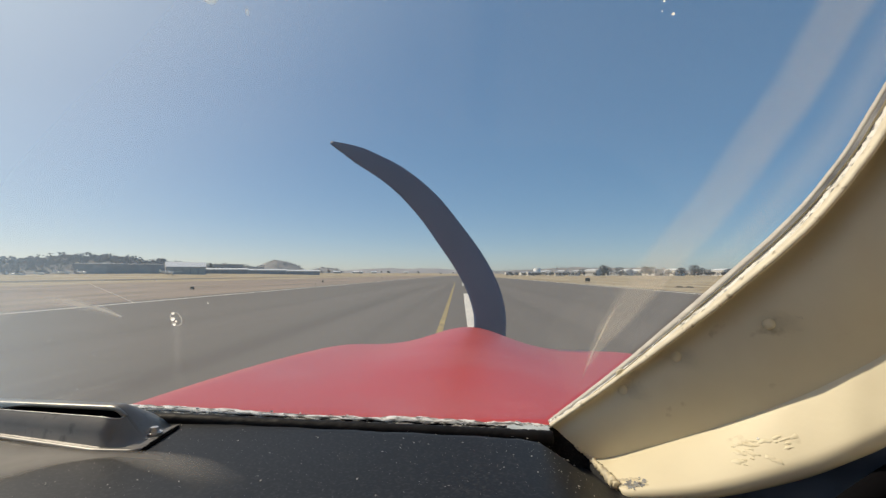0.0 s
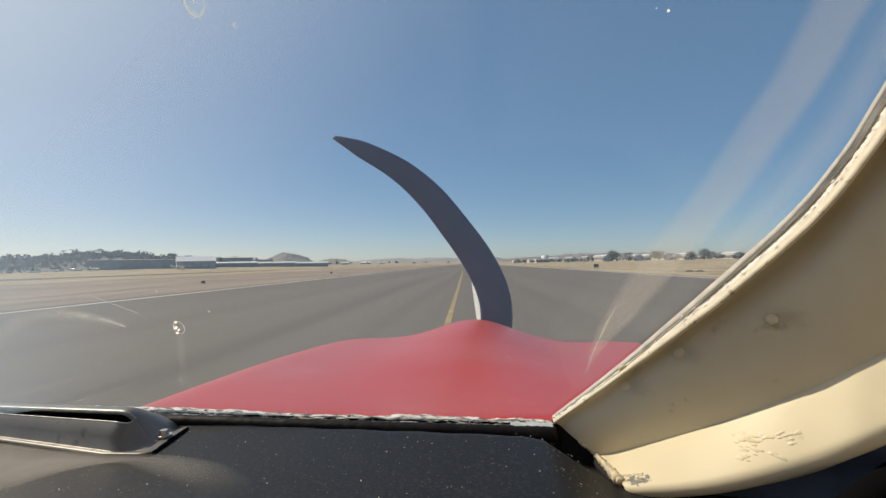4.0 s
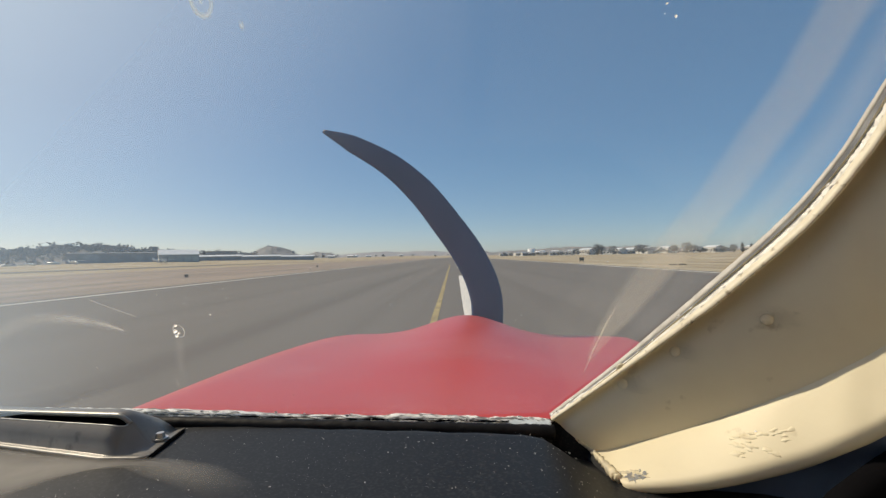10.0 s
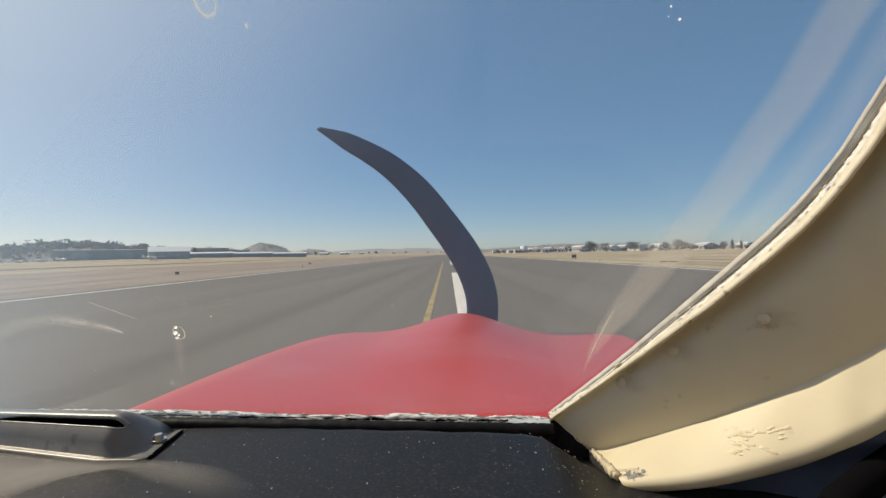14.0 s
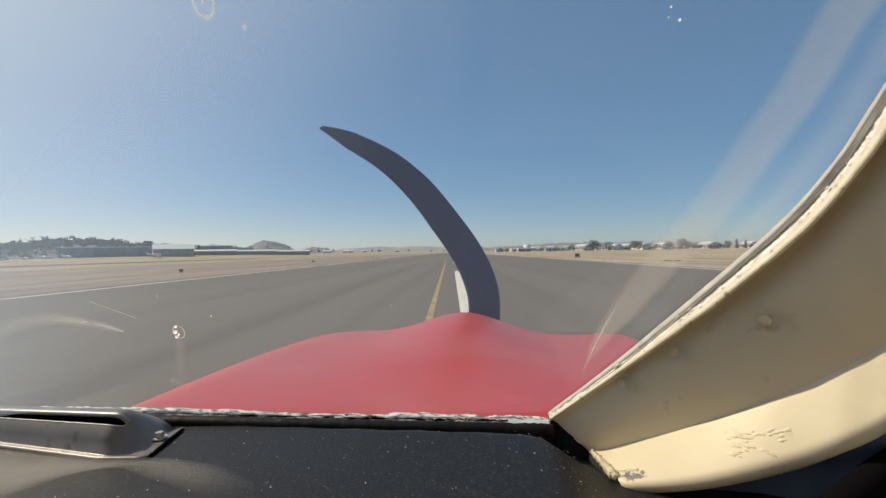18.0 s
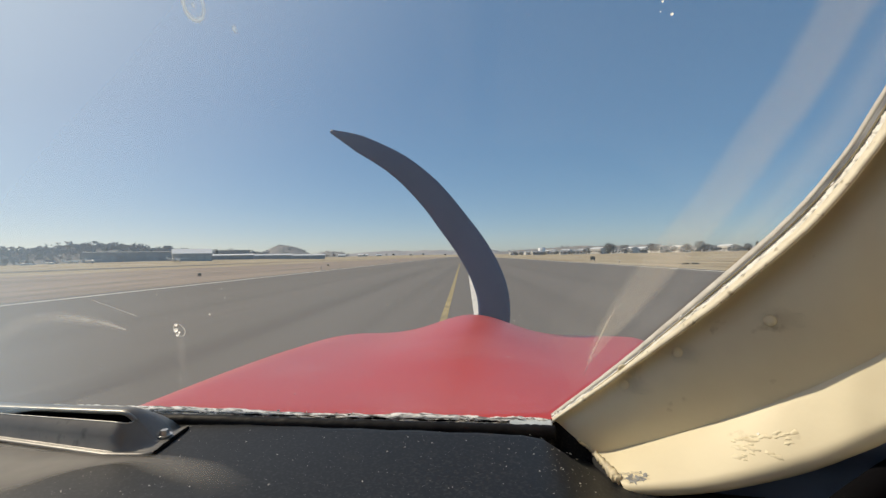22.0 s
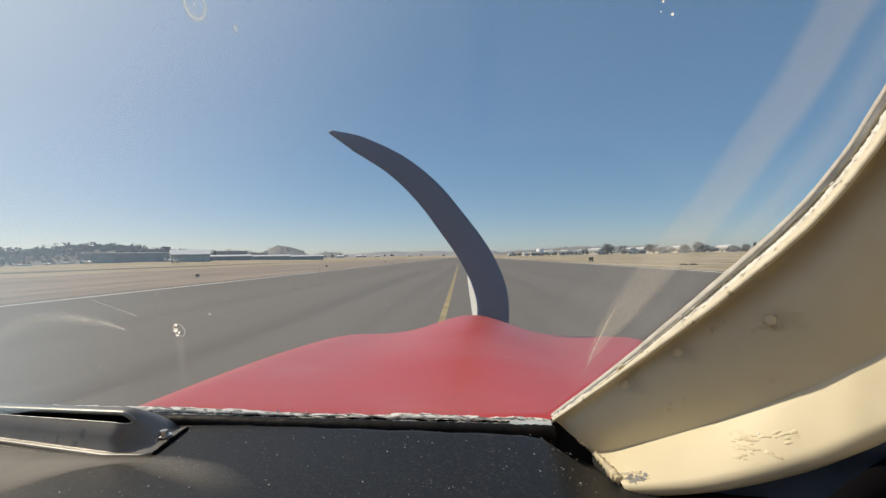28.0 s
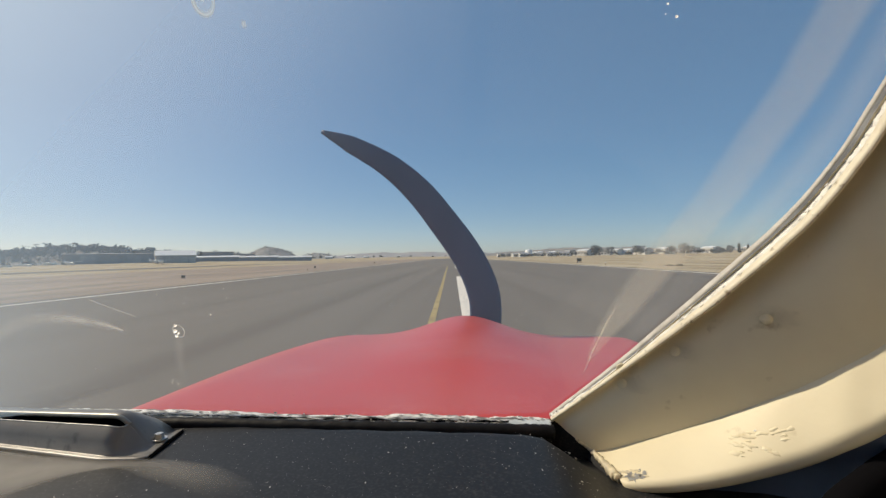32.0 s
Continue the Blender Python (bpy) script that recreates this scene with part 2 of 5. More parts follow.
def smooth_line(points, steps):
    """A smooth curve through a few points (Catmull-Rom)."""
    p = [Vector(q) for q in points]
    p = [2 * p[0] - p[1], *p, 2 * p[-1] - p[-2]]
    out = []
    for i in range(1, len(p) - 2):
        for k in range(steps):
            t = k / steps
            out.append(0.5 * (2 * p[i] + (p[i + 1] - p[i - 1]) * t + (2 * p[i - 1] - 5 * p[i] + 4 * p[i + 1] - p[i + 2]) * t * t
                              + (3 * p[i] - p[i - 1] - 3 * p[i + 1] + p[i + 2]) * t ** 3))
    out.append(p[-2])
    return out


def loft(bm, sections, close=False, caps=False):
    rows = [[bm.verts.new(p) for p in s] for s in sections]
    for a, b in zip(rows, rows[1:]):
        n = len(a)
        for i in range(n if close else n - 1):
            j = (i + 1) % n
            bm.faces.new((a[i], a[j], b[j], b[i]))
    if caps:
        bm.faces.new(rows[0][::-1])
        bm.faces.new(rows[-1])
    return bm


def tube(bm, line, radius, sides=8, rough=0.0, seed=0, flat=1.0):
    """A round bead along a line, uneven where rough is given; flat squeezes it."""
    sections = []
    for i, p in enumerate(line):
        a, b = line[max(i - 1, 0)], line[min(i + 1, len(line) - 1)]
        d = (b - a).normalized()
        u = d.cross(Vector((0, 0, 1)) if abs(d.z) < 0.9 else Vector((1, 0, 0))).normalized()
        w = u.cross(d)
        ring = []
        for k in range(sides):
            g = 2 * math.pi * k / sides
            r = radius * (1 + rough * noise.noise(p * 160 + Vector((k * 1.3, seed, 0))))
            ring.append(p + u * math.cos(g) * r + w * math.sin(g) * r * flat)
        sections.append(ring)
    return loft(bm, sections, True, True)


def cylinder(bm, a, b, r0, r1=None, sides=12):
    a, b = Vector(a), Vector(b)
    r1 = r0 if r1 is None else r1
    d = (b - a).normalized()
    u = d.cross(Vector((0, 0, 1)) if abs(d.z) < 0.9 else Vector((1, 0, 0))).normalized()
    w = u.cross(d)
    ring = [(u * math.cos(2 * math.pi * k / sides) + w * math.sin(2 * math.pi * k / sides)) for k in range(sides)]
    return loft(bm, [[a + q * r0 for q in ring], [b + q * r1 for q in ring]], True, True)


def sheet(bm, x0, x1, y0, y1, z):
    v = [bm.verts.new(p) for p in ((x0, y0, z), (x1, y0, z), (x1, y1, z), (x0, y1, z))]
    bm.faces.new(v)
    return bm


# ---- ground ----
def rise(x, y):
    """Height of the land: flat airfield, swelling gently far to port and far ahead."""
    port = max(0.0, min(1.0, (-x - 90) / 130))
    ahead = max(0.0, min(1.0, (math.hypot(x, y) - 600) / 2500))
    side = max(0.0, min(1.0, (math.degrees(math.atan2(x, max(y, 1.0))) + 47) / 9))
    return 2.6 * side * port * port * (3 - 2 * port) + 9 * ahead + 0.0


def ground():
    bm = bmesh.new()
    xs = [-4500, -2500, -1400, -900, -600, -400, -300, -240, -210, -180, -150, -120, -90, -60, -25, 0, 25, 60, 120, 240, 400, 700, 1200, 2500, 4500]
    ys = [-4500, -2000, -900, -400, -100, 0, 60, 120, 240, 400, 600, 900, 1300, 1800, 2500, 3400, 4500]
    loft(bm, [[Vector((x, y, rise(x, y) - 0.02)) for x in xs] for y in ys])
    return structure("ground", bm, DRY_GRASS, "flat airfield of dry straw-coloured grass", "ground", True)


ground()
CENTRE, HALF = 0.4, 17.4                   # runway centreline and half width between the edge lines


def ragged_strip(x0, x1, y0, y1, z, wave):
    bm = bmesh.new()
    rows = []
    for i in range(81):
        y = y0 + (y1 - y0) * i / 80
        a = x0 + wave * noise.noise(Vector((0.03 * y, x0, 0)))
        b = x1 + wave * noise.noise(Vector((0.03 * y, x1, 5)))
        rows.append([Vector((a, y, z)), Vector((b, y, z))])
    return loft(bm, rows)


structure("earth_verge", ragged_strip(-58, -16, -300, 1400, 0.0, 5), BARE_EARTH, "bare brownish earth verge beside the runway", "verge")
structure("runway", boxed((CENTRE - HALF - 1.2, -400, -0.3), (CENTRE + HALF + 1.0, 1500, 0.012)), ASPHALT,
          "worn grey asphalt runway with rubber streaks", "runway")
structure("taxiway", ragged_strip(-104, -84, -300, 1300, 0.03, 0.6), ASPHALT_OLD, "pale old asphalt taxiway beyond the grass", "taxiway")


def marking(name, x0, x1, y0, y1, mat, label):
    bm = bmesh.new()
    n = max(2, int((y1 - y0) / 1.5))
    rows = []
    for i in range(n + 1):
        y = y0 + (y1 - y0) * i / n
        rows.append([Vector((x0 + 0.012 * noise.noise(Vector((y, x0, 0))), y, 0.018)), Vector((x1 + 0.012 * noise.noise(Vector((y, x1, 3))), y, 0.018))])
    return structure(name, loft(bm, rows), mat, label, "road marking")


for k in range(-3, 20):
    y = -2.3 + 61.0 * k
    marking("centreline_stripe", CENTRE - 0.23, CENTRE + 0.23, y, y + 36.6, PAINT_WHITE, "faded white runway centreline stripe")
for side in (-1, 1):
    x = CENTRE + side * HALF
    half = 0.17 if side < 0 else 0.20
    marking("edge_line", x - half, x + half, -400, 1500, PAINT_WHITE, "thin faded white runway edge line")


def band(points, width, mat, label, name="taxi_line", z=0.021):
    line = smooth_line([(x, y, z) for x, y in points], 10)
    rows = []
    for i, p in enumerate(line):
        d = (line[min(i + 1, len(line) - 1)] - line[max(i - 1, 0)]).normalized()
        s = Vector((d.y, -d.x, 0)) * width / 2
        rows.append([p - s, p + s])
    return structure(name, loft(bmesh.new(), rows), mat, label, "road marking")


band([(-0.5, 3), (-0.55, 11), (-0.8, 40), (-1.25, 78), (-3.0, 92), (-8.0, 100)], 0.16, PAINT_YELLOW, "worn yellow taxi line curving off the runway")
band([(1.6, 34), (1.3, 52), (1.05, 75), (1.0, 100)], 0.16, PAINT_YELLOW, "worn yellow taxi line beside the centreline")


# ---- the airplane that carries the camera ----
plane = thing("airplane", "small red light airplane with cream cockpit frame on the runway", "airplane")


def cowl():
    """Engine cowling: almost flat at the windscreen, growing a centre hump and sloping flanks towards the nose."""
    def section(t):
        y = 0.612 + (1.45 - 0.612) * t
        ease = t * t * (3 - 2 * t)
        flat = 1.284 - 0.044 * t
        half = 0.50 + 0.05 * t
        knee = 0.44 - 0.12 * t
        out = []
        for i in range(73):
            u = -1 + 2 * i / 72
            if abs(u) <= 0.84:
                wide = half if u < 0 else half + 0.08 * t
                x = u / 0.84 * wide
                q = (x - 0.03) / (0.165 + 0.05 * (1 - t))
                z = flat + 0.068 * ease * math.exp(-q * q) + 0.006 * math.sin(math.pi * t)
                z += 0.006 * t * math.exp(-((x - 0.43) / 0.13) ** 2)
                bend = knee if x < 0 else knee + 0.21 * t
                z -= (0.02 + 0.03 * t) * max(0.0, (abs(x) - bend) / (wide - bend)) ** 1.8
            else:
                g = (abs(u) - 0.84) / 0.16
                x = math.copysign((half if u < 0 else half + 0.08 * t) + 0.05 * math.sin(g * 1.57), u)
                z = flat - 0.02 - 0.03 * t - 0.42 * g * g - 0.06 * g
            out.append(Vector((x, y, z - 0.030 * x)))
        return out
    rows = [section(i / 40) for i in range(41)]
    rows.insert(0, [Vector((p.x, 0.600, p.z - 0.001)) for p in rows[0]])
    last = rows[-1]
    for k, (dy, shrink) in enumerate(((0.03, 0.97), (0.06, 0.88), (0.075, 0.75))):
        rows.append([Vector((p.x * shrink, 1.45 + dy, 1.02 + (p.z - 1.02) * shrink)) for p in last])
    return part("engine_cowl", loft(bmesh.new(), rows), RED, plane, "glossy red engine cowling with a rounded centre hump", True)


cowl()


def propeller():
    hub = Vector((0.045, 1.60, 1.06))
    ahead = Matrix.Translation(EYE) @ Matrix.Scale(1.08, 4) @ Matrix.Translation(-EYE)
    bm = bmesh.new()
    rows = []
    for i in range(13):
        a = i / 12
        r = 0.16 * math.sqrt(max(0.0, 1 - a * a)) + 0.001
        rows.append([hub + Vector((r * math.cos(2 * math.pi * k / 24), (-0.16 if i == 0 else -0.05) + 0.26 * a, r * math.sin(2 * math.pi * k / 24))) for k in range(24)])
    rows = [[ahead @ p for p in row] for row in rows]
    spinner = part("spinner", loft(bm, rows, True, True), RED, plane, "red propeller spinner", True)
    # blades are bent to fit the camera's rolling-shutter view: centre line, chord and twist
    line = smooth_line([(0.085, 1.58, 1.10), (0.104, 1.58, 1.289), (0.091, 1.58, 1.395), (0.042, 1.58, 1.505), (-0.038, 1.58, 1.623), (-0.125, 1.58, 1.735),
                        (-0.233, 1.58, 1.833), (-0.369, 1.58, 1.913), (-0.473, 1.58, 1.962)], 8)
    chords = (0.055, 0.060, 0.060, 0.058, 0.055, 0.051, 0.043, 0.032, 0.007)
    for turn, name in ((0.0, "blade"), (math.pi, "blade")):
        rows = []
        n = len(line) - 1
        for i, p in enumerate(line):
            s = i / n
            d = (line[min(i + 1, n)] - line[max(i - 1, 0)]).normalized()
            side = Vector((d.z, 0, -d.x))
            k = min(int(s * 8), 7)
            chord = chords[k] + (chords[k + 1] - chords[k]) * (s * 8 - k)
            thick = 0.014 * (1 - 0.75 * s)
            twist = radians(20 - 12 * s)
            ring = []
            for k in range(12):
                g = 2 * math.pi * k / 12
                across, deep = chord * math.cos(g), thick * math.sin(g)
                ring.append(p + side * (across * math.cos(twist)) + Vector((0, 1, 0)) * (across * math.sin(twist) * 0.5 + deep))
            rows.append(ring)
        bm = loft(bmesh.new(), rows, True, True)
        if turn:
            bmesh.ops.rotate(bm, cent=hub, matrix=Matrix.Rotation(turn, 3, "Y"), verts=bm.verts)
        bmesh.ops.transform(bm, matrix=ahead, verts=bm.verts)
        part(name, bm, BLADE, spinner, "dark grey propeller blade, curved to fit the camera's view", True)


propeller()

# cockpit: glareshield, windscreen, side frame
DECK = 1.285
EDGE = [(0.118, 0.600, 1.279), (0.200, 0.565, 1.357), (0.280, 0.515, 1.449), (0.344, 0.470, 1.528), (0.377, 0.440, 1.587), (0.395, 0.420, 1.635),
        (0.408, 0.375, 1.708), (0.404, 0.31, 1.78)]
LIP = [(0.1769, 0.5254, 1.2395), (0.187, 0.5111, 1.242), (0.2543, 0.4781, 1.2653), (0.3214, 0.4500, 1.2979), (0.3598, 0.4309, 1.3256), (0.385, 0.4195, 1.3464),
       (0.420, 0.398, 1.390), (0.450, 0.37, 1.45)]


def deck_z(x, y):
    """Height of the glareshield: level, drooping towards the panel, the windscreen and the foot of the side frame."""
    side = min(1.0, max(0.0, (x - 0.075) / 0.105))
    side = side * side * (3 - 2 * side)
    bend = min(0.575, 0.544 - 0.0975 * x)
    return DECK - 0.10 * max(0.0, 0.30 - y) - 0.75 * max(0.0, y - bend) * (1 - 0.9 * side) - 0.052 * side


def glareshield():
    bm = bmesh.new()
    xs = [-0.73 + 0.025 * i for i in range(53)]
    ys = [0.05, 0.2, 0.3, 0.36, 0.42, 0.48, 0.51] + [0.52 + 0.0074 * i for i in range(11)]
    rows = []
    for y in ys:
        row = []
        for x in xs:
            wave = 0.0025 * noise.noise(Vector((x * 4, y * 5, 2)))
            row.append(Vector((x, y, deck_z(x, y) + wave)))
        rows.append(row)
    deck = part("glareshield", loft(bm, rows), BLACK, plane, "dusty matt black glareshield", True)
    return deck


deck = glareshield()

base_line = smooth_line([(-0.74, 0.585, 1.300), (-0.646, 0.59, 1.300), (-0.471, 0.597, 1.297), (-0.2, 0.6, 1.287), (0.0, 0.6, 1.281), (0.118, 0.6, 1.278)], 40)
part("rubber_seal", tube(bmesh.new(), [p + Vector((0, -0.020, -0.0075)) for p in base_line], 0.0092, 12, 0.22), RUBBER, plane, "black rubber windscreen seal", True)


def ribbon(line, lows, highs, thick=0.0015, seed=0, ragged=0.0, facing=Vector((-0.6, 0.3, 2.2))):
    """A thin strip along a line, turned to the given facing point, with ragged edges."""
    rows = []
    for i, p in enumerate(line):
        d = (line[min(i + 1, len(line) - 1)] - line[max(i - 1, 0)]).normalized()
        n = (facing - p).normalized()
        up = n.cross(d).normalized()
        if up.z < 0:
            up = -up
        w = i / (len(line) - 1)
        lo = (lows(w) if callable(lows) else lows) + ragged * noise.noise(Vector((i * 0.37, seed, 0.5))) + 0.6 * ragged * noise.noise(Vector((i * 0.9, seed, 9.5)))
        hi = (highs(w) if callable(highs) else highs) + ragged * noise.noise(Vector((i * 0.31, seed, 4.5))) + 0.6 * ragged * noise.noise(Vector((i * 1.1, seed, 2.5)))
        hi = max(hi, lo + 0.0004)
        rows.append([p + up * lo, p + up * hi, p + up * hi - n * thick, p + up * lo - n * thick])
    return loft(bmesh.new(), rows, True, True)


def flakes(line, low, high, count, size, mat, parent, seed, facing=Vector((-0.6, 0.3, 2.2))):
    r = random.Random(seed)
    for _ in range(count):
        i = r.randrange(1, len(line) - 1)
        p = line[i]
        d = (line[i + 1] - line[i - 1]).normalized()
        n = (facing - p).normalized()
        up = n.cross(d).normalized()
        if up.z < 0:
            up = -up
        c = p + up * r.uniform(low, high) + n * r.uniform(0.0005, 0.0022)
        q = size * r.uniform(0.5, 1.5)
        tip = r.uniform(-0.6, 0.6)
        k = r.randrange(5, 8)
        rim = [c + d * (math.cos(6.283 * j / k) * q * 1.8 * r.uniform(0.6, 1.2)) + up * (math.sin(6.283 * j / k) * q * r.uniform(0.5, 1.1)) for j in range(k)]
        top = [v + n * (0.0004 + 0.0006 * r.random()) + up * tip * 0.0008 for v in rim]
        part("flake", loft(bmesh.new(), [rim, top], True, True), mat, parent)


SEAM_VIEWPOINT = Vector((0.0, 0.0, 1.5))
seam = [p + Vector((0, -0.006, 0)) for p in base_line]
bead = part("sealant_bead", ribbon(seam, 0.0004, lambda w: 0.0070 + 0.0026 * math.sin(w * 23) * math.sin(w * 7.3), 0.003, 3, 0.0024, Vector((0, -20, 40))), SEALANT, plane,
            "flaking grey-white sealant along the windscreen base", True)
part("lower_bead", ribbon([p + Vector((0, -0.001, 0)) for p in seam], -0.0052, -0.0004, 0.003, 13, 0.0026, SEAM_VIEWPOINT), SEALANT, bead, "", True)
# black strip added behind the seam so that the gap reads dark
part("dark_gap", ribbon([p + Vector((0, 0.0045, 0)) for p in seam], -0.0400, 0.0015, 0.002, 8, 0.0010, SEAM_VIEWPOINT), RUBBER, bead)
part("crack", ribbon([p + Vector((0, -0.0016, 0)) for p in seam], -0.0012, 0.0004, 0.001, 17, 0.0016, SEAM_VIEWPOINT), SHADE_AND_BLACK, bead, "dark crack along the sealant")
flakes([p + Vector((0, -0.007, 0.001)) for p in base_line], -0.005, 0.006, 70, 0.0011, SEALANT, bead, 21, SEAM_VIEWPOINT)
TAPE = material("pale_tape", (0.66, 0.72, 0.74), 0.3, second=(0.5, 0.56, 0.58), scale=90, bump=0.5, bump_scale=150)
part("tape_patch", ribbon([p + Vector((0, -0.016, 0)) for p in base_line if 0.06 < p.x < 0.117], -0.007, 0.0085, 0.0008, 6, 0.0035), TAPE, bead, "torn pale grey tape")


BACK = Vector((0.7, 0.64, -0.3))
VIEWPOINT = Vector((0.0, 0.0, 1.5))
# fold placed on view rays so that its crease draws the shadow's edge
FOLD = [(0.1676, 0.5797, 1.2445), (0.1981, 0.566, 1.2559), (0.2799, 0.5224, 1.3017), (0.3436, 0.4777, 1.349), (0.3799, 0.4521, 1.3816), (0.4029, 0.4363, 1.4051),
        (0.4407, 0.4084, 1.4518), (0.4777, 0.3761, 1.5203)]
top_line, fold_line, lip_line = smooth_line(EDGE, 14), smooth_line(FOLD, 14), smooth_line(LIP, 14)
faces_of = []
for a, p, b in zip(top_line, fold_line, lip_line):
    tall = min(1.0, (a - p).length / 0.17) ** 1.5
    wall_mid = a.lerp(p, 0.68) - BACK * 0.005 * tall
    sill_mid = p.lerp(b, 0.5) + Vector((0.2, 0.3, -0.9)) * 0.0003
    faces_of.append(smooth_line([a, a.lerp(wall_mid, 0.17) + BACK * (0.004 + 0.008 * tall), a.lerp(wall_mid, 0.60) + BACK * 0.001, wall_mid, p], 8) + smooth_line([p, sill_mid, b], 8))
CREASE = 32                                 # index of the crease between wall and sill, set on the shadow's edge


def panel_at(i, s):
    """Face of the side frame: i along it, s from the glass edge down the wall, round the fold and out over the sill to the lip."""
    row = faces_of[i]
    k = min(max(s, 0.0), 0.9999) * (len(row) - 1)
    return row[int(k)].lerp(row[int(k) + 1], k - int(k))


def frame_panel():
    """Side frame of the windscreen: a broad cream pressing with a rolled lower lip."""
    rows = []
    for i in range(len(top_line)):
        row = list(faces_of[i])
        b = lip_line[i]
        across = (b - faces_of[i][-5]).normalized()
        for g in (0.4, 0.9, 1.4, 1.9, 2.4):
            row.append(b + across * 0.010 * math.sin(g) + Vector((0.45, 0.35, -0.8)) * 0.010 * (1 - math.cos(g)))
        row.append(b + Vector((0.45, 0.35, -0.8)) * 0.03 - across * 0.03)
        rows.append(row)
    bm = loft(bmesh.new(), [row[:CREASE + 1] for row in rows])
    loft(bm, [row[CREASE + 1:] for row in rows])
    return part("windscreen_frame", bm, CREAM, plane, "cream enamelled windscreen side frame with chipped lip", True)


panel = frame_panel()
edge_line = smooth_line(EDGE, 30)
out = Vector((-0.55, 0.55, 0.6)).normalized()
CREAM_EDGE = material("sunned_cream_paint", (0.74, 0.68, 0.53), 0.55, second=(0.64, 0.58, 0.44), scale=45, third=(0.30, 0.25, 0.17), third_scale=95,
                      third_range=(0.6, 0.72), bump=0.3, bump_scale=140)
WEATHERED = material("weathered_outer_paint", (0.56, 0.54, 0.49), 0.6, second=(0.42, 0.40, 0.36), scale=50, bump=0.3, bump_scale=140)
GROOVE = material("dull_glass_edge", (0.28, 0.29, 0.295), 0.3, second=(0.09, 0.095, 0.10), scale=14, bump=0.3, bump_scale=90)
PEELING = material("peeling_cream", (0.78, 0.76, 0.70), 0.55, second=(0.62, 0.60, 0.54), scale=70, contrast=(0.45, 0.6), third=(0.34, 0.32, 0.28), third_scale=130,
                   third_range=(0.63, 0.72), bump=0.7, bump_scale=120)


def across(share):
    """Offset from the glass edge at a share of the strip's width, along the edge: the strip broadens as it climbs."""
    inner, outer = (-0.003, -0.0085, -0.022, -0.023, -0.021, -0.021, -0.021, -0.021), (0.011, 0.0125, 0.0132, 0.0135, 0.0135, 0.0135, 0.0135, 0.0135)

    def offset(w):
        k = min(int(w * 7), 6)
        f = w * 7 - k
        a, b = inner[k] + (inner[k + 1] - inner[k]) * f, outer[k] + (outer[k + 1] - outer[k]) * f
        return a + (b - a) * share
    return offset


strip = part("retaining_strip", ribbon(edge_line, across(0.0), across(0.31), 0.003, 4, 0.0003), CREAM_EDGE, panel, "cream retaining strip with peeling paint", True)
part("edge_sealant", ribbon([p - (VIEWPOINT - p).normalized() * 0.002 for p in edge_line], across(0.24), across(0.46), 0.002, 5, 0.0030), PEELING, panel,
     "cracked peeling sealant at the glass edge", True)
part("glass_edge", ribbon([p - (VIEWPOINT - p).normalized() * 0.004 for p in edge_line], across(0.16), across(0.86), 0.003, 15, 0.0004), GROOVE, panel, "dull grey glass edge", True)
part("outer_strip", ribbon([p - (VIEWPOINT - p).normalized() * 0.003 for p in edge_line], lambda w: across(0.56 + 0.27 * min(1.0, w / 0.5))(w), across(1.0), 0.003, 25, 0.0005), WEATHERED, panel, "", True)
for share, count, mat in ((0.36, 8, PEELING), (0.44, 14, SEALANT), (0.54, 6, SEALANT)):
    shift = across(share)
    line = []
    for i, p in enumerate(edge_line):
        d = (edge_line[min(i + 1, len(edge_line) - 1)] - edge_line[max(i - 1, 0)]).normalized()
        up = (Vector((-0.6, 0.3, 2.2)) - p).normalized().cross(d).normalized()
        line.append(p + (up if up.z > 0 else -up) * shift(i / (len(edge_line) - 1)))
    flakes(line, -0.002, 0.002, count, 0.0012, mat, panel, 31 + count)


def on_panel(p, lift):
    """Nearest place on the side frame to p, with its outward way."""
    best = min(((panel_at(i, s / 40) - p).length, i, s / 40) for i in range(1, len(top_line) - 1) for s in range(1, 40))
    _, i, s = best
    c = panel_at(i, s)
    n = (panel_at(i + 1, s) - panel_at(i - 1, s)).cross(panel_at(i, s + 0.02) - panel_at(i, s - 0.02)).normalized()
    if n.dot(VIEWPOINT - c) < 0:
        n = -n
    return c + n * lift, n


for p in ((1.02, -0.10), (0.70, -0.165), (0.485, -0.222), (0.362, -0.255), (0.366, -0.296)):
    # each rivet sits where a view ray from the camera meets the frame's wall
    aim = Vector((p[0] * 0.97, 1.0, -p[1] * 0.0 + p[1])).normalized()
    i, s = min(((panel_at(i, s / 60) - VIEWPOINT).normalized().angle(aim), i, s / 60) for i in range(1, len(top_line) - 1) for s in range(2, 40))[1:]
    c, n = on_panel(panel_at(i, s), 0.0)
    bm = bmesh.new()
    bmesh.ops.create_uvsphere(bm, u_segments=16, v_segments=10, radius=0.0062)
    bmesh.ops.scale(bm, vec=(1, 1, 0.42), verts=bm.verts)
    bmesh.ops.rotate(bm, matrix=n.to_track_quat("Z", "Y").to_matrix(), verts=bm.verts)
    bmesh.ops.translate(bm, vec=c, verts=bm.verts)
    part("rivet", bm, CREAM, panel, "", True)

rivets = [ob for ob in panel.children if ob.name.startswith("rivet")]
foot = [panel_at(0, 0.46 + 0.54 * k / 40) for k in range(41)] + [panel_at(k, 1.0) for k in range(1, 8)]
rows = []
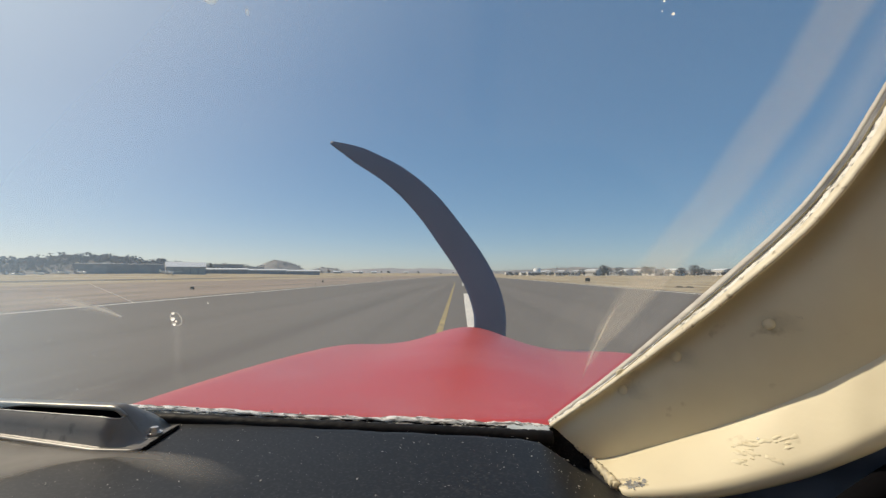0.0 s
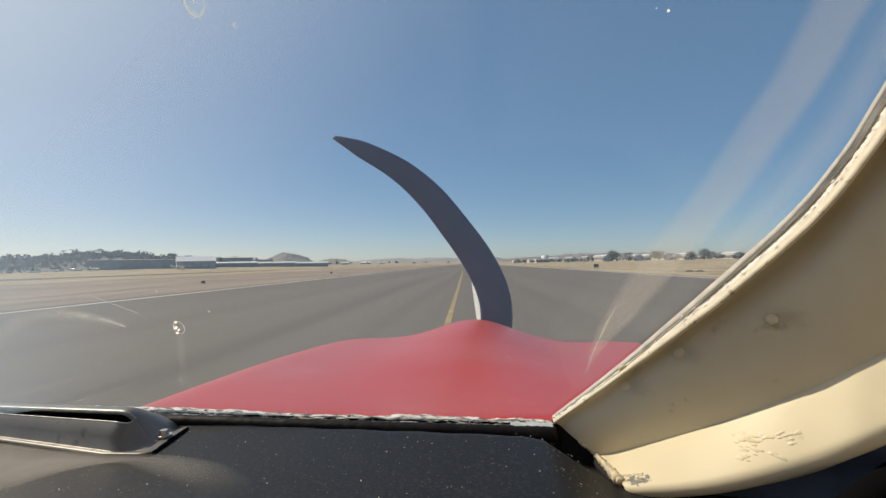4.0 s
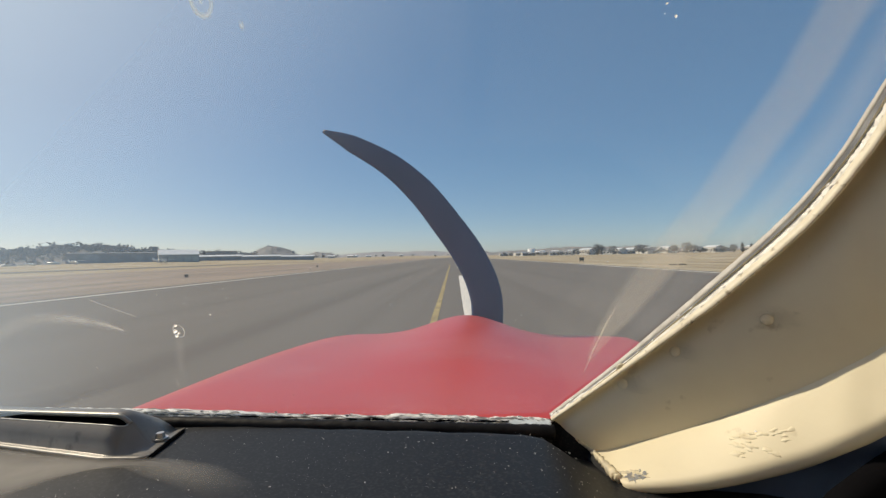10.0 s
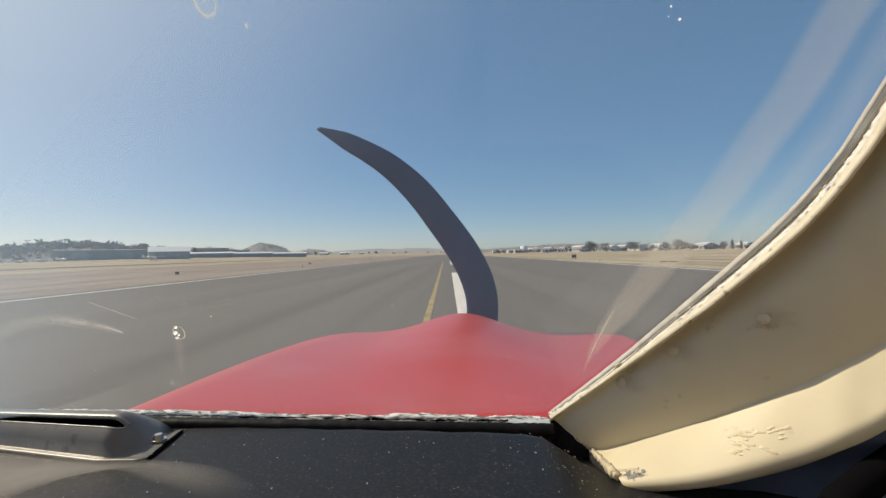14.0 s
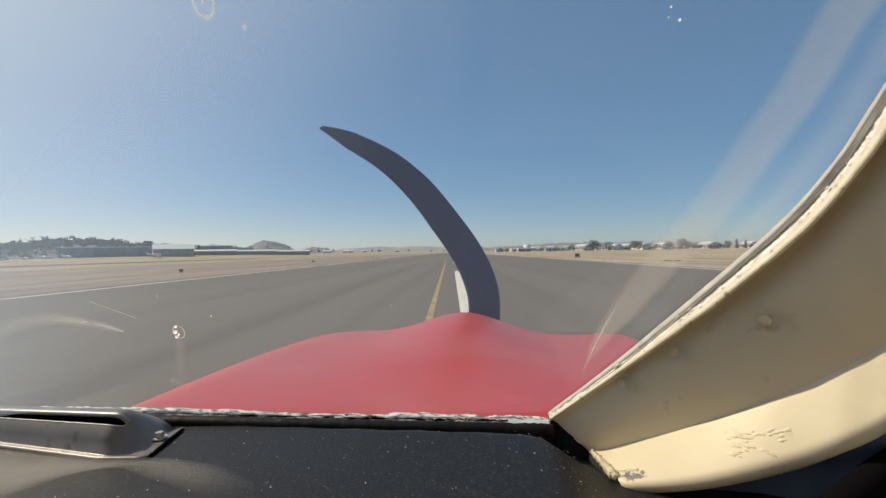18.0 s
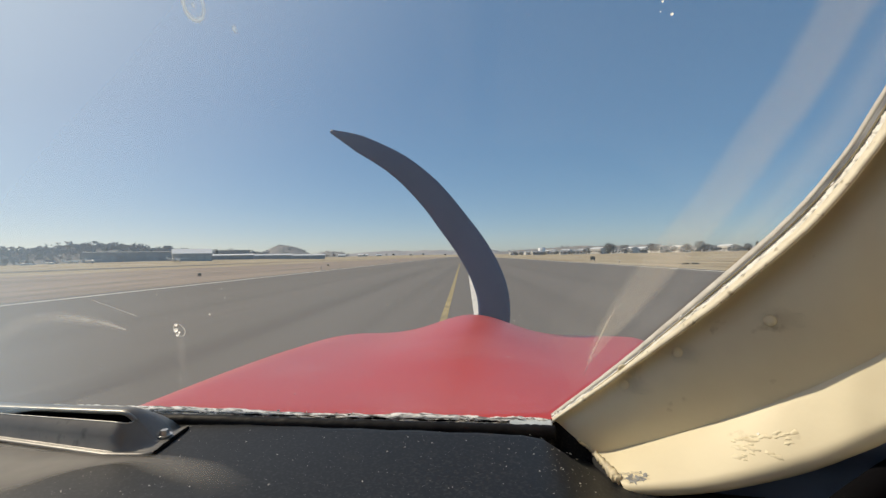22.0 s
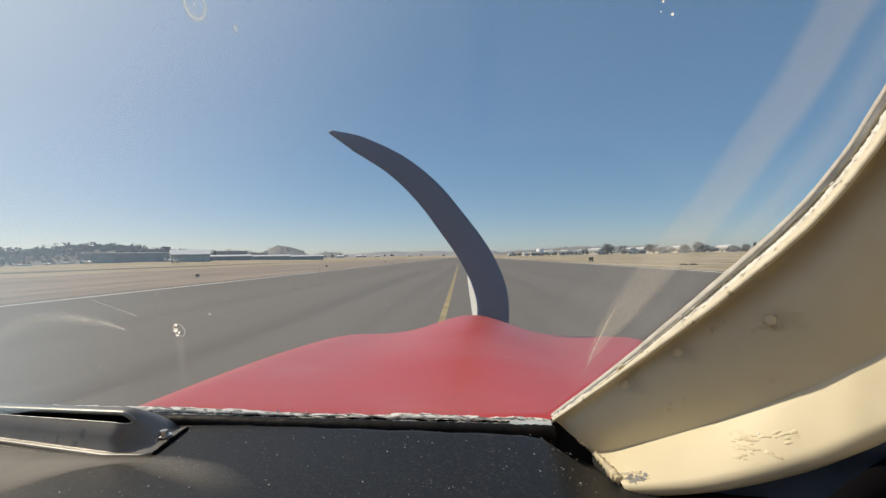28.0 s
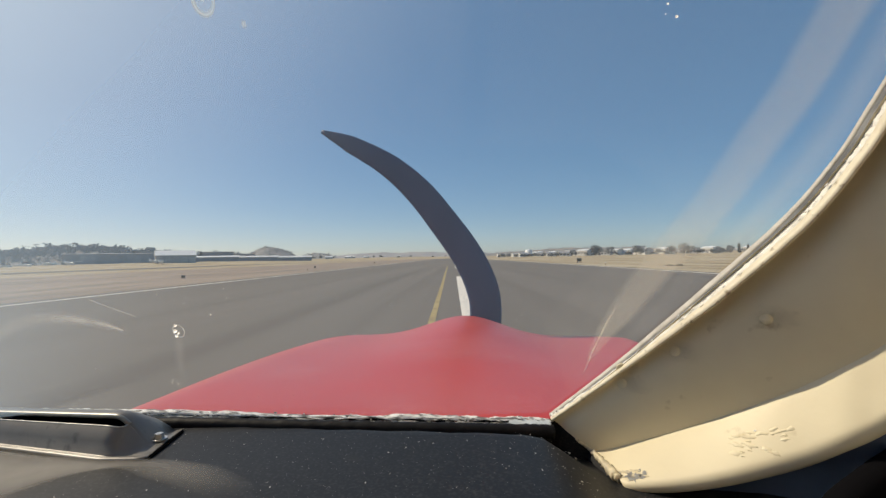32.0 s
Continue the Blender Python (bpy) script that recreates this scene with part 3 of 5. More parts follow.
for i, p in enumerate(foot):
    q = 0.0016 + 0.0050 * (i / (len(foot) - 1)) ** 1.2 * (1 - 0.5 * max(0.0, (i - 40) / 7))
    rows.append([p + Vector((math.cos(g) * q, 0.4 * math.cos(g) * q, math.sin(g) * q)) * (1 + 0.9 * noise.noise(p * 420 + Vector((k * 0.9, 0, 0))))
                 for k, g in enumerate([2 * math.pi * k / 10 for k in range(10)])])
part("frame_foot", loft(bmesh.new(), rows, True, True), CREAM_WORN, panel, "chipped cream foot of the frame", True)


def chips():
    """Chipped paint at the foot of the side frame and scuffs on its lit face."""
    r = random.Random(7)
    spots = [((0.189, 0.514, 1.249), 0.0075, BARE_METAL), ((0.196, 0.510, 1.251), 0.005, BARE_METAL), ((0.1995, 0.509, 1.2515), 0.0022, BARE_METAL)]
    for k in range(24):                     # bare metal and ragged paint at the foot
        a = r.random()
        spots.append(((0.176 + 0.032 * a + r.uniform(-0.003, 0.003), 0.530 - 0.024 * a + r.uniform(-0.006, 0.006), 1.243 + 0.008 * a), r.uniform(0.0012, 0.0042),
                      (BARE_METAL, CREAM_WORN, CREAM_WORN)[k % 3]))
    for k in range(26):                     # scuffs on the lit sill
        a = r.random()
        spots.append(((0.280 + 0.055 * a + r.uniform(-0.006, 0.006), 0.480 - 0.02 * a + r.uniform(-0.010, 0.010), 1.285 + 0.032 * r.random()), r.uniform(0.0016, 0.0042),
                      CREAM))
    spots.append(((0.30, 0.478, 1.315), 0.0012, BARE_METAL))
    for p, size, mat in spots:
        c, n = on_panel(Vector(p), 0.0004)
        u = n.orthogonal().normalized()
        w = n.cross(u)
        rim = []
        count = 11 if size < 0.0045 else 27
        for i in range(count):
            g, q = 2 * math.pi * i / count, size * r.uniform(0.45, 1.25)
            rim.append(c + u * math.cos(g) * q * (1.0 if mat is BARE_METAL else 0.6) + w * math.sin(g) * q * (1.0 if mat is BARE_METAL else 1.7))
        if mat is CREAM:                    # low blisters under the paint
            part("paint_blister", loft(bmesh.new(), [[c + (v - c) * q + n * h for v in rim] for q, h in ((1.5, -0.0010), (0.9, -0.0001), (0.45, 0.0002), (0.05, 0.0003))], True, True), CREAM, panel,
                 "", True)
            continue
        part("paint_chip", loft(bmesh.new(), [[v - n * 0.003 for v in rim], rim], True, True), mat, panel)


chips()
trim = [[p + Vector((0.012, 0.012, -0.006)), p + Vector((0.03, 0.035, -0.05)), p + Vector((0.03, 0.035, -0.35))] for p in lip_line]
# sky sheen on the black side is put into this blue base colour
SHEEN_BLUE = material("sheen_blue", (0.10, 0.15, 0.26), 0.5, second=(0.075, 0.115, 0.20), scale=18, bump=0.2, bump_scale=150)
part("side_trim", loft(bmesh.new(), trim), SHEEN_BLUE, plane, "side trim under the frame, sky sheen coloured in dark blue", True)
# black sheet added to fill the gap where frame and glareshield meet
foot = [panel_at(0, k / 30) for k in range(31)]
part("corner_trim", loft(bmesh.new(), [[p + Vector(d) for p in foot] for d in ((0.003, 0.003, 0.0), (-0.004, 0.004, -0.004), (-0.012, 0.006, -0.06))]), BLACK, plane,
     "black filler sheet closing the gap at the frame foot", True)
flakes([Vector((0.120 + 0.004 * k, 0.571, deck_z(0.120 + 0.004 * k, 0.571) + 0.002)) for k in range(8)], -0.004, 0.006, 12, 0.0006, SEALANT, bead, 77)
lever = smooth_line([(0.322, 0.396, 1.270), (0.3331, 0.40, 1.2764), (0.3567, 0.41, 1.2827), (0.3908, 0.425, 1.2902), (0.4366, 0.445, 1.2975)], 6)
part("lever", tube(bmesh.new(), lever, 0.014, 14), SHADE_AND_BLACK, plane, "smooth black lever beside the glareshield", True)


def pane_y(x, z):
    """How far ahead the acrylic stands at x, z: it leans back, and swings towards the port side as it rises."""
    rise_up = max(0.0, z - 1.279)
    side = 0.118 + 0.30 * (1 - math.exp(-rise_up / 0.16))
    swing = 1 - math.exp(-rise_up / 0.11)
    lean = 0.05 * math.log(1 + math.exp(min(30.0, (side - x) / 0.05)))
    return 0.6 - 0.5 * (z - 1.279) - 0.27 * swing * lean


def windscreen():
    rows = []
    for a in smooth_line(EDGE, 8):
        row = []
        for k in range(33):
            x = a.x + (-0.74 - a.x) * k / 32
            p = Vector((x, pane_y(x, a.z) + a.y - pane_y(a.x, a.z), a.z))
            row.append(p + out * 0.010 * (1 - k / 32))
        rows.append(row)
    ob = part("windscreen", loft(bmesh.new(), rows), ACRYLIC, plane, "dusty scratched acrylic windscreen, sun glare put into its film", True)
    ob.visible_shadow = False
    return ob


pane = windscreen()


def film_material(name, amount, colour=(0.9, 0.9, 0.88), reflecting=0.5):
    m = bpy.data.materials.new(name)
    m.use_nodes = True
    n, l = m.node_tree.nodes, m.node_tree.links
    n.remove(n["Principled BSDF"])
    clear, pale = n.new("ShaderNodeBsdfTransparent"), n.new("ShaderNodeBsdfTranslucent")
    back = n.new("ShaderNodeBsdfDiffuse")
    both, mixed = n.new("ShaderNodeMixShader"), n.new("ShaderNodeMixShader")
    pale.inputs[0].default_value = back.inputs[0].default_value = (*colour, 1)
    mixed.inputs[0].default_value, both.inputs[0].default_value = amount, reflecting
    l.new(pale.outputs[0], both.inputs[1])
    l.new(back.outputs[0], both.inputs[2])
    l.new(clear.outputs[0], mixed.inputs[1])
    l.new(both.outputs[0], mixed.inputs[2])
    l.new(mixed.outputs[0], n["Material Output"].inputs[0])
    return m


GLINT = film_material("bright_glint", 1.0, (1.0, 1.0, 1.0), 0.1)
SCRATCH_AND_REFLECTION = film_material("scratch_and_reflection", 0.35)


def glass_at(x, z):
    """A point just inside the windscreen, on the camera's view ray through the given place."""
    way = Vector((x, 0.6 - 0.5 * (z - 1.28), z)) - VIEWPOINT
    d = 1.0
    for _ in range(40):
        p = VIEWPOINT + way * d
        d += 0.6 * (pane_y(p.x, p.z) - p.y) / way.y
    return VIEWPOINT + way * (d - 0.012)


def soft_film(name, amount, colour=(0.92, 0.9, 0.86), patchiness=1.0):
    """A thin film whose density follows the mesh's own density layer, named dust."""
    m = film_material(name, amount, colour)
    n, l = m.node_tree.nodes, m.node_tree.links
    top = [q for q in n if q.type == "MIX_SHADER" and q.outputs[0].links[0].to_node.type == "OUTPUT_MATERIAL"][0]
    thin, times, t, g = n.new("ShaderNodeAttribute"), n.new("ShaderNodeMath"), n.new("ShaderNodeTexNoise"), n.new("ShaderNodeNewGeometry")
    patchy = n.new("ShaderNodeMath")
    thin.attribute_name, times.operation, patchy.operation = "dust", "MULTIPLY", "MULTIPLY"
    t.inputs["Scale"].default_value, t.inputs["Detail"].default_value = 40.0, 4.0
    l.new(g.outputs["Position"], t.inputs["Vector"])
    l.new(thin.outputs["Fac"], times.inputs[0])
    level = n.new("ShaderNodeMapRange")
    level.inputs["To Min"].default_value, level.inputs["To Max"].default_value = 0.5 * (1 - patchiness), 0.5 * (1 + patchiness)
    l.new(t.outputs[0], level.inputs["Value"])
    l.new(level.outputs[0], times.inputs[1])
    l.new(times.outputs[0], patchy.inputs[0])
    patchy.inputs[1].default_value = 2.0 * amount
    l.new(patchy.outputs[0], top.inputs[0])
    return m


def smear(points, widths, shares, mat, label, profile=(0.0, 0.3, 0.8, 1.0, 0.8, 0.3, 0.0)):
    """A streak of pale film on the acrylic that fades to its sides and ends."""
    line = smooth_line([(x, 0, z) for x, z in points], 8)
    rows, layer = [], []
    last = len(line) - 1
    for i, p in enumerate(line):
        d = (line[min(i + 1, last)] - line[max(i - 1, 0)]).normalized()
        k = min(int(i / last * (len(points) - 1)), len(points) - 2)
        f = i / last * (len(points) - 1) - k
        w, a = widths[k] + (widths[k + 1] - widths[k]) * f, shares[k] + (shares[k + 1] - shares[k]) * f
        across_line = (-1.0, -0.6, -0.25, 0.0, 0.25, 0.6, 1.0)
        rows.append([glass_at(p.x - d.z * w * c, p.z + d.x * w * c) for c in across_line])
        layer += [a * q for q in profile]
    ob = part("smear", loft(bmesh.new(), rows), mat, pane, label, True)
    ob.visible_shadow = False
    dust = ob.data.attributes.new("dust", "FLOAT", "POINT")
    for v, amount in zip(dust.data, layer):
        v.value = amount


PALE_FILM = soft_film("pale_glass_film", 0.46)
# the arc is the vent lip's reflection in the glass, painted as film
smear([(-0.599, 1.394), (-0.5754, 1.4102), (-0.5536, 1.4236), (-0.528, 1.4314), (-0.4908, 1.4345), (-0.4573, 1.4302), (-0.4334, 1.4246), (-0.4131, 1.4168)],
      (0.012, 0.013, 0.012, 0.010, 0.010, 0.009, 0.0065, 0.002), (0.2, 0.3, 0.35, 0.4, 0.5, 0.85, 1.0, 1.6), PALE_FILM, "arched reflection of the vent lip, put in as film")
smear([(-0.3475, 1.408), (-0.351, 1.39), (-0.357, 1.37), (-0.361, 1.352)], (0.008, 0.0085, 0.0085, 0.008), (0.25, 0.25, 0.2, 0.0), PALE_FILM, "pale vertical streak on the glass")


# reflections of the cabin structure in the glass, painted as pale film
FRAME_REFLECTION = soft_film("frame_reflection", 0.20, (0.94, 0.89, 0.78), 0.25)
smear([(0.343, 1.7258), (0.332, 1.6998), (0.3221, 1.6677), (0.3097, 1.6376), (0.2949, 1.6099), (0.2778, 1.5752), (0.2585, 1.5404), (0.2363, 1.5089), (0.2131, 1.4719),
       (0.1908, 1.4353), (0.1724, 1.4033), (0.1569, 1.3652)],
      (0.027, 0.027, 0.027, 0.027, 0.027, 0.027, 0.026, 0.025, 0.023, 0.020, 0.013, 0.004), (1.0, 1.0, 1.0, 1.0, 1.0, 1.0, 1.0, 1.05, 1.1, 1.15, 1.2, 0.7), FRAME_REFLECTION,
      "long diagonal reflection across the glass, put in as pale film", (0.0, 0.85, 0.95, 1.0, 1.05, 1.0, 0.0))
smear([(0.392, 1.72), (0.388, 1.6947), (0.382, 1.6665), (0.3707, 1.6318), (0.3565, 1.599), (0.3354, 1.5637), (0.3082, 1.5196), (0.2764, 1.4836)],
      (0.034, 0.034, 0.034, 0.034, 0.032, 0.028, 0.022, 0.014), (0.7, 0.7, 0.7, 0.7, 0.75, 0.7, 0.6, 0.2), FRAME_REFLECTION, "faint reflection beside the frame, put in as pale film")
# bright lines at the reflection's lower end, painted as narrow film
REFLECTED_LINES = soft_film("reflected_lines", 0.5, (0.95, 0.90, 0.78))
smear([(0.186, 1.448), (0.176, 1.425), (0.168, 1.402), (0.160, 1.375), (0.153, 1.345)], (0.0022, 0.0026, 0.0030, 0.0026, 0.0012), (0.2, 0.6, 0.8, 0.7, 0.2), REFLECTED_LINES,
      "fine bright lines of the reflection, put in as film")


SMUDGE = soft_film("brown_smudge", 0.14, (0.10, 0.075, 0.045))


def grime_spot(p, r_long, r_short, seed):
    """A soft brown smudge on the side frame."""
    c, n = on_panel(p, 0.0007)
    r = random.Random(seed)
    u = n.cross(Vector((0.4, 0.2, 1))).normalized()
    w = n.cross(u)
    rows, layer = [], []
    for ring, share in ((0.02, 1.0), (0.3, 0.9), (0.6, 0.5), (0.85, 0.15), (1.0, 0.0)):
        row = []
        for k in range(16):
            g = 2 * math.pi * k / 16
            q = ring * (1 + 0.3 * noise.noise(Vector((math.cos(g) * 2, math.sin(g) * 2, seed))))
            row.append(on_panel(c + u * math.cos(g) * r_long * q + w * math.sin(g) * r_short * q, 0.0007)[0])
            layer.append(share)
        rows.append(row)
    ob = part("grime_spot", loft(bmesh.new(), rows, True), SMUDGE, panel, "", True)
    ob.visible_shadow = False
    dust = ob.data.attributes.new("dust", "FLOAT", "POINT")
    for v, amount in zip(dust.data, layer):
        v.value = amount


for k, ob in enumerate(rivets):
    mid = sum((v.co for v in ob.data.vertices), Vector()) / len(ob.data.vertices)
    grime_spot(mid + Vector((0.008, -0.004, 0.002)), 0.026, 0.014, k)


def glass_marks():
    u, w = Vector((1, 0, 0)), Vector((0, -0.447, 0.894))
    # bolt's reflection (ring, four beads) and sun glints (three beads) painted in white
    for x, z, r, thick, mat, name in ((-0.3450, 1.4150, 0.0068, 0.0005, SCRATCH_AND_REFLECTION, "ring_mark"),
                                      (-0.3470, 1.4220, 0.0013, 0.0009, GLINT, "drop"), (-0.3495, 1.4150, 0.0018, 0.0009, GLINT, "drop"), (-0.3495, 1.4085, 0.0014, 0.0009, GLINT, "drop"),
                                      (-0.3462, 1.4120, 0.0010, 0.0009, GLINT, "drop"),
                                      (0.1915, 1.704, 0.0011, 0.0009, GLINT, "drop"),
                                      (0.182, 1.713, 0.0008, 0.0006, GLINT, "drop"), (0.1815, 1.706, 0.0004, 0.0005, GLINT, "drop")):
        c = glass_at(x, z)
        if name == "ring_mark":
            line = [c + (u * math.cos(g) * r * 0.75 + w * math.sin(g) * r) for g in [2 * math.pi * k / 32 for k in range(33)]]
            bm = tube(bmesh.new(), line, thick, 6, 0.4, 2)
        else:
            bm = bmesh.new()
            bmesh.ops.create_uvsphere(bm, u_segments=12, v_segments=8, radius=r)
            bmesh.ops.translate(bm, vec=c, verts=bm.verts)
        ob = part(name, bm, mat, pane, "", True)
        ob.visible_shadow = False
    for (x0, z0), (x1, z1), r in (((-0.439, 1.456), (-0.391, 1.434), 0.00028), ((-0.3005, 1.436), (-0.2998, 1.4345), 0.0006)):
        a, b = glass_at(x0, z0), glass_at(x1, z1)
        line = [a.lerp(b, k / 12) + Vector((0, 0, 0.0006 * noise.noise(Vector((k * 0.7, x0 * 50, 0))))) for k in range(13)]
        ob = part("scratch", tube(bmesh.new(), line, r, 5, 0.4, 1), SCRATCH_AND_REFLECTION, pane)
        ob.visible_shadow = False
    r = random.Random(4)
    for k in range(45):
        c = glass_at(r.uniform(-0.55, 0.12), 1.30 + 0.17 * r.random() ** 1.5)
        bm = bmesh.new()
        bmesh.ops.create_icosphere(bm, subdivisions=1, radius=r.uniform(0.0003, 0.0008))
        bmesh.ops.translate(bm, vec=c, verts=bm.verts)
        ob = part("speck", bm, SCRATCH_AND_REFLECTION, pane)
        ob.visible_shadow = False


glass_marks()


SOFT_MARK = soft_film("soft_mark_film", 0.95, (0.80, 0.92, 1.0), 0.3)


def soft_ring(x, z, r, rings):
    """A soft pale mark: rings of the given shares of its radius and densities."""
    c, u, w = glass_at(x, z), Vector((1, 0, 0)), Vector((0, -0.447, 0.894))
    rows, layer = [], []
    for q, a in rings:
        rows.append([c + (u * 0.75 * math.cos(g) + w * math.sin(g)) * r * q for g in [2 * math.pi * k / 32 for k in range(32)]])
        layer += [a * (0.7 + 0.5 * abs(math.sin(g * 0.5))) for g in [2 * math.pi * k / 32 for k in range(32)]]
    ob = part("ring_mark", loft(bmesh.new(), rows, True), SOFT_MARK, pane, "soft pale round mark on the glass", True)
    ob.visible_shadow = False
    dust = ob.data.attributes.new("dust", "FLOAT", "POINT")
    for v, amount in zip(dust.data, layer):
        v.value = amount


soft_ring(-0.2235, 1.7265, 0.0095, ((0.02, 0.9), (0.10, 0.6), (0.20, 0.15), (0.60, 0.12), (0.78, 0.6), (0.88, 1.0), (0.97, 0.6), (1.12, 0.0)))
soft_ring(-0.1915, 1.7084, 0.0030, ((0.02, 0.7), (0.3, 0.6), (0.7, 0.25), (1.1, 0.0)))


def grit():
    """Pale grit and flakes lying on the glareshield."""
    r = random.Random(11)
    shapes = []
    for k in range(6):
        bm = bmesh.new()
        bmesh.ops.create_icosphere(bm, subdivisions=1, radius=1.0)
        for v in bm.verts:
            v.co *= r.uniform(0.6, 1.2)
            v.co.z *= 0.5
        shapes.append(mesh_of(bm, DUST))
    for k in range(280):
        near = r.random() < 0.25
        x = r.uniform(0.02, 0.14) if near else r.uniform(-0.42, 0.15)
        y = r.uniform(0.44, 0.55) if near else r.uniform(0.36, 0.56)
        ob = new("grit", shapes[k % 6])
        size = r.choice((0.0002, 0.0002, 0.0003, 0.0003, 0.0004, 0.0005, 0.0008))
        ob.matrix_basis = Matrix.Translation((x, y, deck_z(x, y) + 0.0015)) @ Matrix.Rotation(r.uniform(0, 6), 4, "Z") @ Matrix.Diagonal((size, size * r.uniform(0.7, 2.0), size, 1))
        ob.parent = deck
    verts, faces = [], []
    for k in range(900):                    # finest grit, too small to tell apart
        x, y = r.uniform(-0.45, 0.15), r.uniform(0.33, 0.56)
        c, q = Vector((x, y, deck_z(x, y) + 0.0012)), r.choice((0.00015, 0.0002, 0.00025, 0.0003))
        i = len(verts)
        verts += [c + Vector((q * math.cos(g), q * math.sin(g) * r.uniform(0.6, 1.4), 0)) for g in (0.3, 2.4, 4.5)] + [c + Vector((0, 0, q))]
        faces += [(i, i + 1, i + 3), (i + 1, i + 2, i + 3), (i + 2, i, i + 3)]
    me = bpy.data.meshes.new("fine_grit")
    me.from_pydata([tuple(v) for v in verts], [], faces)
    me.materials.append(DUST)
    fine = tagged(new("fine_grit", me), "scattered fine pale dust", kind="stuff")
    fine.parent = deck


grit()


def dust_patch():
    """Sheen on the port end of the glareshield painted as pale film, left out over a rounded dark patch."""
    far = smooth_line([(-0.70, 0.525, 0), (-0.56, 0.515, 0), (-0.465, 0.497, 0), (-0.38, 0.480, 0), (-0.31, 0.472, 0), (-0.25, 0.455, 0), (-0.20, 0.42, 0), (-0.17, 0.39, 0)], 8)
    near = smooth_line([(-0.62, 0.33, 0), (-0.50, 0.34, 0), (-0.43, 0.385, 0), (-0.40, 0.432, 0), (-0.363, 0.451, 0), (-0.315, 0.430, 0), (-0.25, 0.402, 0), (-0.20, 0.375, 0)], 8)
    rows = [[Vector((*a.lerp(b, k / 8).xy, DECK + 0.0030)) for k in range(9)] for a, b in zip(far, near)]
    share = [max(0.0, min(1.0, (0.92 - i / (len(rows) - 1)) / 0.60)) * (0, 0.45, 0.75, 0.95, 1, 0.95, 0.8, 0.5, 0)[k] for i in range(len(rows)) for k in range(9)]
    m = film_material("pale_sheen_film", 0.2, (0.66, 0.62, 0.57))
    n, l = m.node_tree.nodes, m.node_tree.links
    t, r, g = n.new("ShaderNodeTexNoise"), n.new("ShaderNodeMapRange"), n.new("ShaderNodeNewGeometry")
    t.inputs["Scale"].default_value, t.inputs["Detail"].default_value = 9.0, 7.0
    r.inputs["From Min"].default_value, r.inputs["From Max"].default_value = 0.30, 0.72
    r.inputs["To Min"].default_value, r.inputs["To Max"].default_value = 0.50, 1.0
    l.new(g.outputs["Position"], t.inputs["Vector"])
    l.new(t.outputs[0], r.inputs["Value"])
    top = [q for q in n if q.type == "MIX_SHADER" and not q.inputs[0].is_linked and q.outputs[0].links[0].to_node.type == "OUTPUT_MATERIAL"][0]
    thin, times = n.new("ShaderNodeAttribute"), n.new("ShaderNodeMath")
    thin.attribute_name, times.operation = "dust", "MULTIPLY"
    l.new(r.outputs[0], times.inputs[0])
    l.new(thin.outputs["Fac"], times.inputs[1])
    l.new(times.outputs[0], top.inputs[0])
    ob = part("dust_patch", loft(bmesh.new(), rows), m, deck, "pale film standing in for sheen on the glareshield", True)
    layer = ob.data.attributes.new("dust", "FLOAT", "POINT")
    for v, amount in zip(layer.data, share):
        v.value = amount
    ob.visible_shadow = False


dust_patch()


# tones of the unseen floor and walls, chosen to bounce light forward
BOUNCE_FLOOR = material("tan_bounce_floor", (0.30, 0.24, 0.16), 0.95, second=(0.24, 0.19, 0.13), scale=30, bump=0.5, bump_scale=300)


BOUNCE_WALL = material("pale_bounce_wall", (0.62, 0.57, 0.47), 0.9, second=(0.56, 0.51, 0.42), scale=20, bump=0.4, bump_scale=300)


BOUNCE_BULKHEAD = material("tan_bounce_bulkhead", (0.55, 0.48, 0.36), 0.9, second=(0.48, 0.41, 0.31), scale=20, bump=0.4, bump_scale=300)


